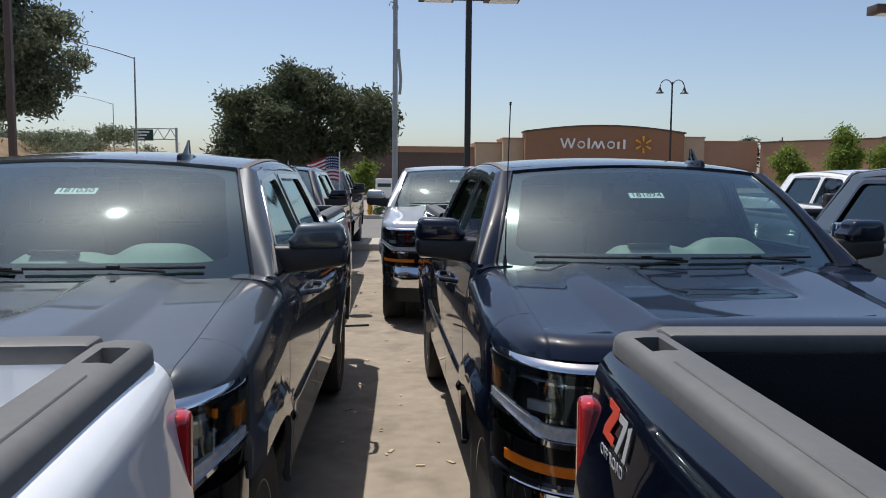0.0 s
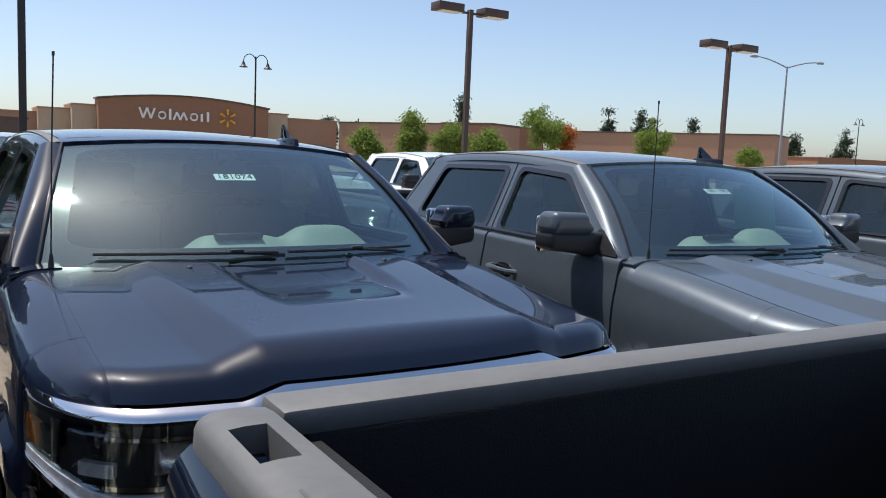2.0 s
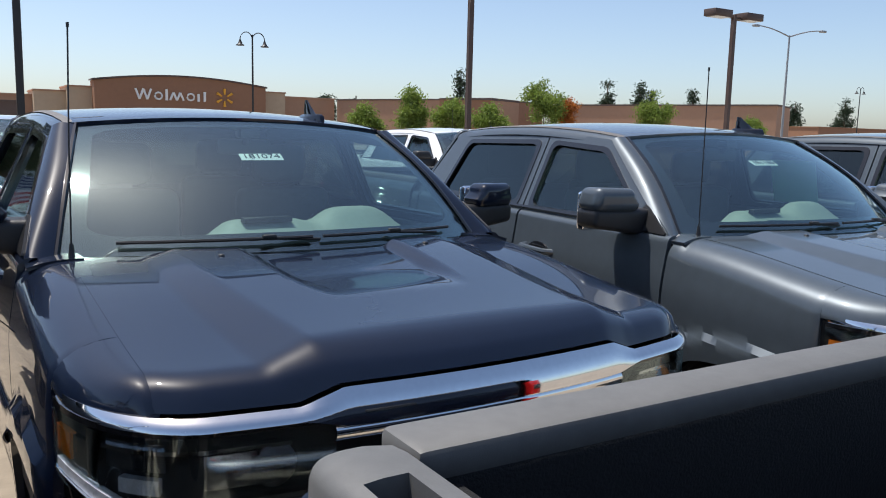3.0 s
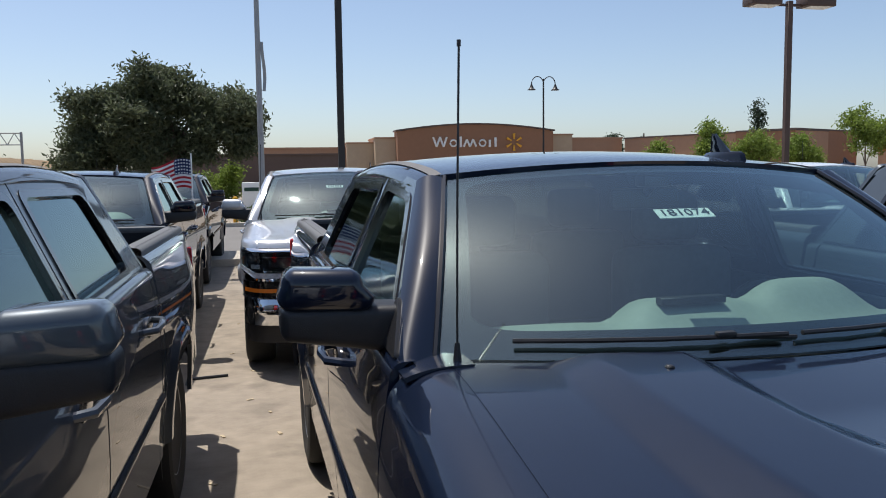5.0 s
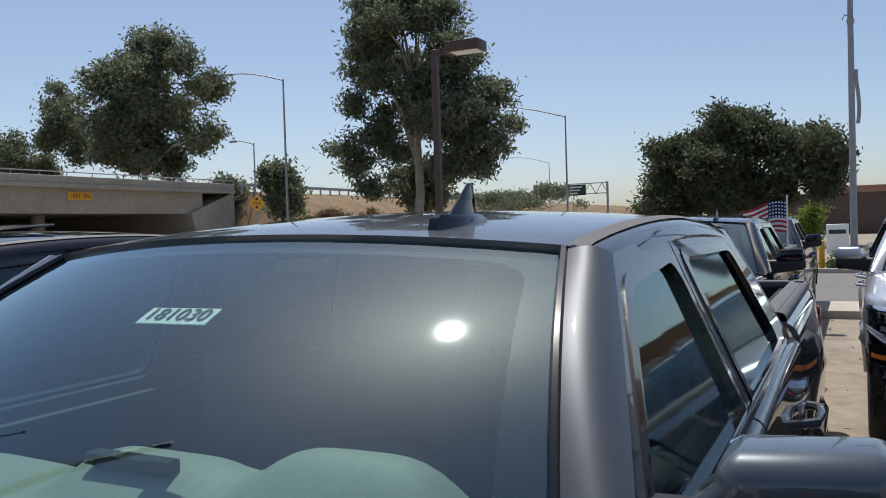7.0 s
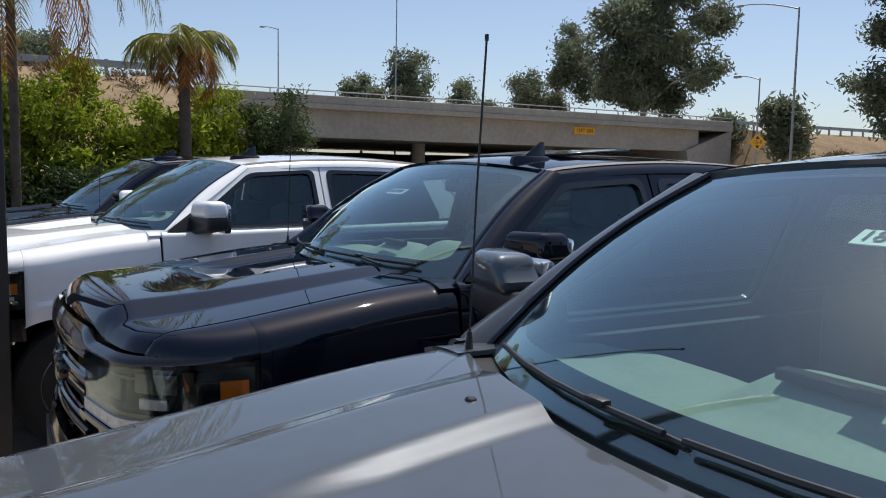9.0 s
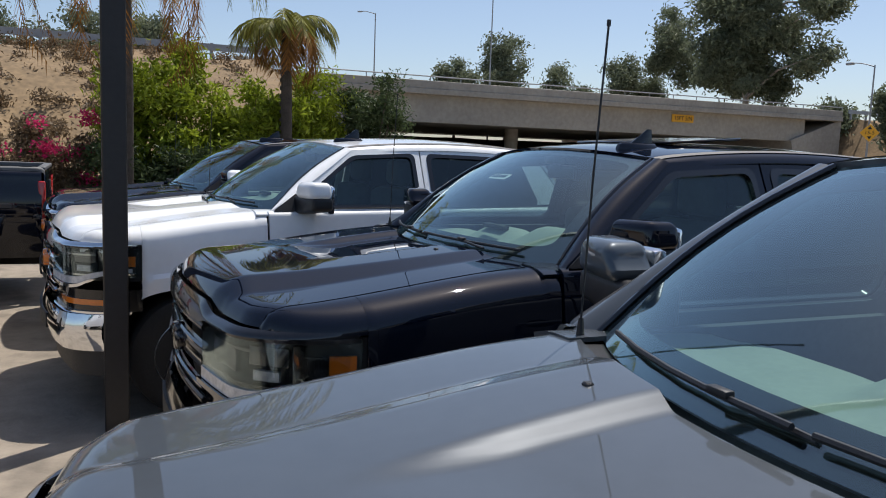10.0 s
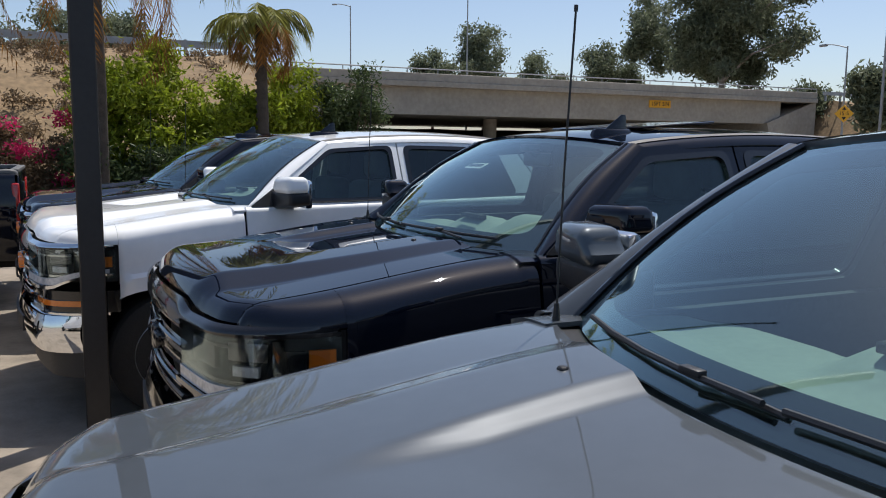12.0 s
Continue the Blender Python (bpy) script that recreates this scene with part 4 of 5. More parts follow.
def box_lamp(x, y, h, turn, material, label, heads=(-1, 1), w=0.08):
    t = thing("lot_lamp", label, "lamp", pose(x, y, 0, 0, 0, turn), "car lot lamps")
    bm = bmesh.new()
    box(bm, -w, w, -w, w, 0, h, 0.01, 1)
    part("pole", bm, material, t)
    for s in heads:
        bm = bmesh.new()
        box(bm, min(s * 0.08, s * 0.42), max(s * 0.08, s * 0.42), -0.03, 0.03, h - 0.15, h - 0.08)
        part("arm", bm, material, t)
        bm = bmesh.new()
        a, b = sorted((s * 0.40, s * 1.35))
        box(bm, a, b, -0.28, 0.28, h - 0.16, h + 0.10, 0.02, 2)
        hd = part("lamp_head", bm, material, t)
        bm = bmesh.new()
        box(bm, a + 0.15, b - 0.06, -0.22, 0.22, h - 0.172, h - 0.158)
        part("lens", bm, M["letter"], hd)


box_lamp(2.03, 20.0, 6.5, 0, M["pole_black"], "tall black lot lamp with two box heads")
box_lamp(15.27, 21.5, 6.65, 0, M["pole_brown"], "tall brown lot lamp with two box heads")
box_lamp(26.1, 20.0, 6.5, 0, M["pole_brown"], "brown lot lamp with two box heads beside the street")
box_lamp(-9.62, 19.2, 6.42, 0, M["pole_brown"], "brown lot lamp with a single box head", heads=(1,))


def cobra(x, y, h, arms, label, r=0.11):
    """A street light: a tapering pole and curved arms; arms: (dx, dy) of each one's reach."""
    t = thing("street_lamp", label, "street lamp", pose(x, y, 0), "street lamps")
    bm = bmesh.new()
    tube(bm, [(0, 0, 0), (0, 0, h * 0.5), (0, 0, h)], r, 10, r * 0.55)
    part("pole", bm, M["galv"], t)
    for dx, dy in arms:
        bm = bmesh.new()
        L = math.hypot(dx, dy)
        pts = [(dx * k, dy * k, h - 0.1 + 0.20 * L * math.sin(k * math.pi / 2)) for k in (0, 0.15, 0.35, 0.6, 0.85, 1)]
        tube(bm, pts, r * 0.5, 8, r * 0.35)
        a = part("arm", bm, M["galv"], t)
        bm = bmesh.new()
        e = Vector(pts[-1])
        box(bm, -0.12, 0.42, -0.14, 0.14, -0.10, 0.06, 0.05, 2, Matrix.Translation(e) @ pose(0, 0, 0, 0, 0, math.degrees(math.atan2(dy, dx))))
        part("luminaire", bm, M["galv"], a)


cobra(-22.74, 69.8, 11.4, [(-7.6, 0)], "grey street lamp with a long curved arm")
cobra(-38.65, 50.5, 13.5, [(-5.0, 0)], "tall grey street lamp beside the embankment")
cobra(-37.7, 45.7, 8.2, [(-1.9, 0.2)], "grey street lamp carrying a yellow sign", 0.08)
cobra(-90, 29.9, 17.0, [(-1.6, -1.2)], "grey street lamp on the motorway bridge")
cobra(-86, 42.6, 22, [(-2, 0)], "tall grey street lamp beyond the bridge")
cobra(54, 38.0, 9.6, [(-3.0, 0.5), (3.0, -0.5)], "grey street lamp with two long arms")
cobra(-49, 140, 13, [(-7, 0)], "far grey street lamp on the main road")
cobra(-88, 140, 15, [(-6, 0)], "far grey street lamp beyond the embankment")


def bell_lamp(x, y, h):
    t = thing("bell_lamp", "black twin gooseneck lamp with bell shades", "street lamp", pose(x, y, 0), "twin bell lamps")
    bm = bmesh.new()
    tube(bm, [(0, 0, 0), (0, 0, h + 0.1)], 0.085, 8, 0.06)
    part("pole", bm, M["pole_black"], t)
    for s in (-1, 1):
        bm = bmesh.new()
        pts = [(s * (0.45 - 0.45 * math.cos(a)), 0, h - 0.3 + (0.55 * math.sin(a))) for a in [k / 10 * math.pi for k in range(11)]]
        tube(bm, pts, 0.035, 6)
        arm = part("arm", bm, M["pole_black"], t)
        bm = bmesh.new()
        lathe(bm, [(h - 0.28, 0.05), (h - 0.42, 0.10), (h - 0.60, 0.17), (h - 0.68, 0.30), (h - 0.72, 0.30)], 16, "z")
        bmesh.ops.translate(bm, vec=(s * 0.9, 0, 0), verts=bm.verts)
        part("shade", bm, M["pole_black"], arm)


bell_lamp(19.75, 56.9, 8.4)
bell_lamp(118, 72.0, 10.0)

t = thing("camera_pole", "grey steel pole with a camera and a banner", "pole", pose(-0.05, 31.1, 0))
bm = bmesh.new()
tube(bm, [(0, 0, 0), (0, 0, 12.0)], 0.12, 10, 0.08)
part("pole", bm, M["galv"], t)
bm = bmesh.new()
tube(bm, [(0, 0, 8.5), (-0.18, 0, 8.55), (-0.25, 0, 8.4)], 0.03, 6)
lathe(bm, [(8.2, 0.02), (8.22, 0.10), (8.32, 0.13), (8.42, 0.10)], 12, "z")
part("camera_dome", bm, M["galv"], t)
bm = bmesh.new()
grid(bm, lambda u, v: Vector((0.12 + 0.12 * u + 0.04 * math.sin(v * 5), 0.03 * math.sin(v * 6), 4.9 + 1.8 * v)), 4, 12, 0.01)
part("banner", bm, M["galv"], t)

t = thing("sign_gantry", "steel truss gantry with a dark green road sign", "sign", pose(-54.7, 170, 0))
bm = bmesh.new()
for z in (8.2, 10.4):
    tube(bm, [(-1, 0, z), (8.2, 0, z)], 0.12, 6)
for k in range(7):
    tube(bm, [(k * 1.3 - 1, 0, 8.2 if k % 2 else 10.4), (k * 1.3 + 0.3, 0, 10.4 if k % 2 else 8.2)], 0.08, 5)
tube(bm, [(8.0, 0, 0), (8.0, 0, 10.6)], 0.25, 8)
part("truss", bm, M["galv"], t)
bm = bmesh.new()
box(bm, -0.6, 3.4, -0.4, -0.25, 7.9, 10.2, 0.03, 1)
b = part("sign_board", bm, M["sign_green"], t)
bm = bmesh.new()
for k in range(3):
    box(bm, -0.2, 2.6 - 0.5 * k, -0.42, -0.40, 9.5 - 0.65 * k, 9.8 - 0.65 * k)
part("lettering", bm, M["letter"], b)


# ---- store and neighbours ----
def building(name, label, x0, x1, y0, y1, h, material, cap=None, turn=0):
    t = thing(name, label, "building")
    bm = bmesh.new()
    box(bm, x0, x1, y0, y1, 0, h)
    part("wall", bm, material, t, smooth=False)
    bm = bmesh.new()
    box(bm, x0 - 0.15, x1 + 0.15, y0 - 0.15, y1 + 0.15, h, h + 0.18)
    part("roof_edge", bm, cap or material, t, smooth=False)
    return t


store = thing("store", "tan stucco superstore with an arched sign wall", "building")
bm = bmesh.new()
n = 28
rings = []
for y in (110.0, 113.0):
    ring = [(17.0, y, 0)] + [(17.0 + 22.2 * k / n, y, 7.45 + 1.45 * math.sin(math.pi * (0.12 + 0.76 * k / n)) - 0.5) for k in range(n + 1)] + [(39.2, y, 0)]
    rings.append(ring)
loft(bm, rings)
part("sign_wall", bm, M["wall_brown"], store, "brown arched sign wall", False)
bm = bmesh.new()
for k in range(n):
    a, b2 = [17.0 - 0.2 + 22.6 * j / n for j in (k, k + 1)]
    za, zb = [6.95 + 1.45 * math.sin(math.pi * (0.12 + 0.76 * j / n)) for j in (k, k + 1)]
    loft(bm, [[(a, 109.8, za), (a, 113, za), (a, 113, za + 0.2), (a, 109.8, za + 0.2)], [(b2, 109.8, zb), (b2, 113, zb), (b2, 113, zb + 0.2), (b2, 109.8, zb + 0.2)]])
bmesh.ops.remove_doubles(bm, verts=bm.verts, dist=0.01)
part("parapet_cap", bm, M["wall_dark"], store)
for x0, x1, y0, h, key in ((10.5, 14.2, 114, 6.0, "wall_cream"), (14.2, 17.1, 112, 6.6, "wall_cream"), (39.2, 42.8, 112, 7.0, "wall_cream"), (42.8, 50.9, 113, 6.5, "wall_tan"), (-4, 11, 116, 5.4, "wall_tan")):
    bm = bmesh.new()
    box(bm, x0, x1, y0, y0 + 8, 0, h)
    part("wall", bm, M[key], store, smooth=False)
    bm = bmesh.new()
    box(bm, x0 - 0.1, x1 + 0.1, y0 - 0.15, y0 + 8, h, h + 0.2)
    part("parapet_cap", bm, M["wall_tan"], store, smooth=False)
# the sign: plain strokes in the sign's colours
for k, (w, h) in enumerate(((1.75, 1.35), (1.0, 1.0), (0.32, 1.45), (1.6, 1.0), (1.0, 1.0), (0.6, 1.0), (0.62, 1.3))):
    x = 21.9 + (0, 1.95, 3.15, 3.65, 5.45, 6.65, 7.35)[k] * 1.18
    bm = bmesh.new()
    w *= 1.1
    if k in (0, 3):
        for j in range(4):
            tube(bm, [(x + w * j / 4, 109.9, 5.35 + (h if (j % 2 == 0) == (k == 0) else 0)), (x + w * (j + 1) / 4, 109.9, 5.35 + (0 if (j % 2 == 0) == (k == 0) else h))], 0.14, 6)
    elif k in (1, 4):
        tube(bm, [(x + w / 2 + w / 2.4 * math.cos(a), 109.9, 5.85 + h / 2.3 * math.sin(a)) for a in [j / 12 * math.tau for j in range(13)]], 0.13, 6, cap=False)
    else:
        box(bm, x, x + 0.30, 109.78, 109.98, 5.3, 5.3 + h)
    part("sign_stroke", bm, M["letter"], store, "white raised sign stroke")
for k in range(6):
    a = math.pi / 2 + k * math.tau / 6
    bm = bmesh.new()
    c = Vector((33.4, 109.85, 5.95))
    d = Vector((math.cos(a), 0, math.sin(a)))
    tube(bm, [c + d * 0.42, c + d * 1.2], 0.10, 6, 0.20)
    part("sign_ray", bm, M["spark"], store, "yellow raised sign stroke")


def wall_run(name, label, a, b, h, material):
    t = thing(name, label, "building")
    d = Vector((b[0] - a[0], b[1] - a[1], 0))
    m = Matrix.Translation((a[0], a[1], 0)) @ Matrix.Rotation(math.atan2(d.y, d.x), 4, "Z")
    t.matrix_world = m
    bm = bmesh.new()
    box(bm, 0, d.length, 0, 8, 0, h)
    part("wall", bm, material, t, smooth=False)
    bm = bmesh.new()
    box(bm, -0.1, d.length + 0.1, -0.12, 8, h, h + 0.2)
    part("parapet_cap", bm, M["wall_dark"], t, smooth=False)
    return t


wall_run("store_wing", "tan stucco wing of the superstore", (50.9, 112.0), (62.5, 88.5), 6.4, M["wall_tan"])
wall_run("store_wing", "brown stucco side of the superstore", (62.5, 88.5), (77.0, 96.0), 6.5, M["wall_brown"])
wall_run("retail_building", "low tan stucco retail building", (77.0, 92.0), (89.6, 65.0), 6.3, M["wall_tan"])
building("brown_building", "low dark brown building beyond the street", -14, 7.4, 90, 102, 3.9, M["wall_dark"])
building("tile_roof_building", "low building with a brick-red roof", 150, 175, 100, 110, 5.0, M["wall_brown"])


# ---- trees ----
def leaf_mesh(name, blobs, count, size, seed, flat=0.75, hollow=0.55, squash=1.0):
    """Many small folded leaves round the shells of the given blobs (centre, radii)."""
    rg = np.random.default_rng(seed)
    vol = np.array([r[0] * r[1] * r[2] for _, r in blobs]) ** 0.67
    idx = rg.choice(len(blobs), count, p=vol / vol.sum())
    C = np.array([c for c, _ in blobs])[idx]
    Rr = np.array([r for _, r in blobs])[idx]
    d = rg.normal(size=(count, 3))
    d /= np.linalg.norm(d, axis=1)[:, None]
    rad = hollow + (1 - hollow) * rg.random(count) ** 0.6
    rad *= 0.82 + 0.36 * np.sin(d[:, 0] * 5 + idx) * np.sin(d[:, 2] * 6 + idx * 2.1)
    P = C + d * Rr * rad[:, None]
    # leaves sit together on twigs, so that gaps open between them
    heads = P[: max(8, count // 75)]
    P = heads[rg.integers(0, len(heads), count)] + rg.normal(size=(count, 3)) * size * np.array([2.3, 2.3, 1.6])
    a = rg.normal(size=(count, 3))
    a /= np.linalg.norm(a, axis=1)[:, None]
    b = np.cross(a, rg.normal(size=(count, 3)))
    b /= np.linalg.norm(b, axis=1)[:, None] + 1e-9
    s = size * (0.6 + 0.8 * rg.random(count))[:, None]
    nrm = np.cross(a, b) * s * 0.25
    V = np.stack([P - a * s, P + b * s * flat * 0.5 + nrm, P + a * s, P - b * s * flat * 0.5 + nrm], 1).reshape(-1, 3)
    me = bpy.data.meshes.new(name)
    me.from_pydata(V.tolist(), [], [(4 * i, 4 * i + 1, 4 * i + 2, 4 * i + 3) for i in range(count)])
    return me


def blob_set(center, radii, n, seed, small=0.42):
    rg = random.Random(seed)
    out = []
    for k in range(n):
        while True:
            p = Vector((rg.uniform(-1, 1), rg.uniform(-1, 1), rg.uniform(-1, 1)))
            if 0.25 < p.length < 0.95:
                break
        s = small * rg.uniform(0.6, 1.15)
        out.append(((center[0] + p.x * radii[0] * (1 - s * 0.6), center[1] + p.y * radii[1] * (1 - s * 0.6), center[2] + p.z * radii[2] * (1 - s * 0.6)), (radii[0] * s, radii[1] * s, radii[2] * s * 0.85)))
    return out


def tree(name, label, base, trunk_top, blobs, leaves, size, leaf, bark, r, seed, category="tree", limbs=10):
    t = thing(name, label, category, pose(*base))
    b = Vector(base)
    bm = bmesh.new()
    top = Vector(trunk_top) - b
    tube(bm, [(0, 0, -0.2), top * 0.35 + Vector((0.08 * top.z, 0, 0)) * 0.3, top * 0.7, top], r, 9, r * 0.45)
    for c, rr in blobs[:limbs]:
        e = Vector(c) - b
        s = top * random.Random(seed + int(e.x * 10)).uniform(0.45, 0.95)
        tube(bm, [s, s.lerp(e, 0.5) + Vector((0, 0, 0.06 * e.length)), e], r * 0.4, 6, r * 0.1)
    part("trunk", bm, bark, t)
    me = leaf_mesh("crown", blobs, leaves, size, seed)
    me.transform(Matrix.Translation(-b))
    part("crown", me, leaf, t)
    return t


oak = blob_set((-7.0, 55, 5.3), (4.9, 4.5, 3.5), 30, 3, 0.38) + blob_set((-2.9, 55, 4.9), (2.2, 3, 2.9), 12, 4, 0.40) + blob_set((-10.9, 55, 3.4), (2.6, 3, 2.3), 10, 5, 0.4)
rg = random.Random(77)
for k in range(16):
    a, e = rg.uniform(-0.2, math.pi + 0.2), rg.uniform(-1, 1)
    oak.append(((-6.6 + 5.6 * math.cos(a), 55 + 2 * e, 4.6 + 3.6 * math.sin(a)), (0.9, 0.9, 0.8)))
tree("oak_tree", "large dark green spreading oak tree", (-5.8, 55, 0), (-5.8, 55, 3.4), oak, 85000, 0.165, LEAF["oak"], M["bark"], 0.45, 3)
euc2 = blob_set((-30.0, 55, 16), (6.6, 4.5, 5.6), 26, 8, 0.30) + blob_set((-26.0, 55, 9.5), (5.6, 4, 5.2), 20, 9, 0.32) + blob_set((-33.6, 55, 8.5), (4.2, 3, 4.5), 14, 10, 0.34)
tree("eucalyptus_tree", "tall eucalyptus tree with a loose grey-green crown", (-30, 55, 0), (-29.5, 55, 13), euc2, 66000, 0.20, LEAF["euc"], M["bark_pale"], 0.42, 8, limbs=22)
euc1 = blob_set((-78, 75, 18.5), (13.5, 7, 10.5), 44, 12, 0.25) + blob_set((-93, 75, 18.0), (6.5, 5, 6.5), 14, 13, 0.32) + blob_set((-78, 75, 12.0), (10, 6, 4.5), 16, 14, 0.3)
tree("eucalyptus_tree", "tall eucalyptus tree behind the motorway bridge", (-80, 75, 0), (-80, 75, 20), euc1, 66000, 0.30, LEAF["euc"], M["bark_pale"], 0.5, 12, limbs=24)
for k, (x, z, w, seed) in enumerate(((23.1, 3.6, 1.0, 21), (26.3, 4.6, 1.1, 22), (29.6, 4.2, 1.5, 23), (32.3, 4.0, 1.4, 27), (37.0, 6.3, 1.8, 24), (47.9, 5.6, 1.5, 25), (59.7, 3.7, 1.1, 26))):
    bl = blob_set((x, 45, z * 0.66), (w, w, z * 0.33), 12, seed, 0.42) + [((x, 45, z - 0.5), (w * 0.3, w * 0.3, 0.5))]
    tree("young_tree", "young bright green street tree beside the store", (x, 45, 0), (x, 45, z * 0.6), bl, 5200, 0.11, LEAF["young"], M["bark"], 0.07, seed, limbs=6)
tree("young_tree", "small street tree with orange leaves", (39.3, 45.5, 0), (39.3, 45.5, 2.6), blob_set((39.3, 45.5, 3.6), (0.9, 0.9, 0.9), 8, 31, 0.5), 2500, 0.11, LEAF["autumn"], M["bark"], 0.06, 31, limbs=4)
for k, (x, z, w) in enumerate(((120.9, 14.6, 1.8), (130.4, 13.4, 2.4), (134, 12.4, 2.2), (146.9, 13.2, 1.6), (84.0, 13.5, 1.5), (184, 13.0, 4.0), (205, 14.4, 6.0), (57.0, 8.4, 0.9), (62.5, 9.0, 0.9))):
    bl = [((x, 130, z * f), (w * (1.05 - f), w * (1.05 - f), z * 0.09)) for f in (0.45, 0.55, 0.65, 0.75, 0.85, 0.94)]
    tree("conifer_tree", "dark pointed conifer beyond the rooftops", (x, 130, 0), (x, 130, z * 0.9), bl, 2200, 0.28, LEAF["cypress"], M["bark"], 0.25, 40 + k, limbs=0)
for k, (x, y, z, w) in enumerate(((-100, 52.0, 18.2, 4.6), (-100, 44.5, 14.6, 3.0), (-100, 72.0, 17.6, 3.4), (-100, 62.0, 14.4, 4.6), (-100, 76.0, 15.0, 2.2), (-60, 68, 8.0, 1.6), (-45, 58, 8.0, 1.5), (-47, 120, 8.0, 12.0), (-70, 150, 8.5, 14.0), (-33.5, 62, 7.5, 2.2), (-95, -2, 15.5, 7.0), (-95, -12, 16.5, 6.0), (-85, 6, 13.5, 5.0))):
    bl = blob_set((x, y, z * 0.72), (w, w, z * 0.30), 14, 60 + k, 0.40)
    tree("roadside_tree", "grey-green tree beside the motorway", (x, y, 0), (x, y, z * 0.6), bl, 7000, 0.26, LEAF["euc"], M["bark"], 0.25, 60 + k, limbs=8)


def shrub(label, center, radii, n, leaves, size, leaf, seed, name="shrub"):
    t = thing(name, label, "shrub", pose(center[0], center[1], 0))
    bl = blob_set(center, radii, n, seed, 0.42)
    bm = bmesh.new()
    for c, rr in bl[:12]:
        e = Vector(c) - Vector((center[0], center[1], 0))
        tube(bm, [(e.x * 0.2, e.y * 0.2, 0), (e.x * 0.5, e.y * 0.5, e.z * 0.6), tuple(e)], 0.035, 5, 0.008)
    part("stem", bm, M["bark"], t)
    me = leaf_mesh("foliage", bl, leaves, size, seed, hollow=0.3)
    me.transform(Matrix.Translation((-center[0], -center[1], 0)))
    part("foliage", me, leaf, t)
    return t


for k, y in enumerate((1.1, 2.2, 3.4, 4.6)):
    shrub("tall bright yellow-green shrub below the embankment", (-18 - 0.4 * (k % 2), y, 1.85), (1.0, 1.1, 2.0 + 0.3 * math.sin(k * 2.0)), 18, 12000, 0.07, LEAF["shrub"], 80 + k)
for k, y in enumerate((0.6, 1.7, 2.9, 4.0)):
    shrub("dense dark green hedge shrub", (-17.2, y, 0.9), (0.8, 0.9, 1.1), 12, 6000, 0.06, LEAF["dark"], 90 + k)
shrub("dark olive shrub with upright shoots", (-18, 5.9, 1.9), (1.1, 1.05, 1.95), 22, 11000, 0.055, LEAF["dark"], 95)
for k, y in enumerate((-3.0, -2.0, -0.9, 0.1)):
    shrub("dry thorny bush with magenta flowers", (-18, y, 0.95), (1.0, 0.8, 1.25), 14, 7000, 0.05, LEAF["dry"], 100 + k)
    fl = leaf_mesh("flowers", blob_set((-17.3, y, 1.4), (0.5, 0.7, 0.9), 9, 110 + k, 0.12), 420, 0.045, 110 + k, hollow=0.1)
    tagged(part("flower_clusters", fl, LEAF["flower"], None), "magenta flower clusters on a dry bush", "flowers", kind="stuff")
for k, (x, y, w) in enumerate(((-50, 67, 2.2), (-49, 71, 2.0), (-47.5, 76, 1.6), (-62, 30, 2.0), (-62, 36, 2.5), (-62, 44, 2.0), (-50, 21, 1.5))):
    shrub("dry brown brush on the slope", (x, y, 0.8 + (2.2 if y > 60 else 0)), (w, w, 1.2), 10, 3500, 0.14, LEAF["dry"] if k % 3 else LEAF["dark"], 120 + k)
for k in range(9):
    shrub("low dry shrub in the street's planter", (-3 + k * 1.3, 30.2, 0.3), (0.75, 0.5, 0.4), 6, 900, 0.06, LEAF["dry"] if k % 2 else LEAF["dark"], 140 + k)
shrub("green bush beside the street", (-3.2, 62, 1.4), (1.6, 1.5, 1.6), 10, 4500, 0.14, LEAF["young"], 150)


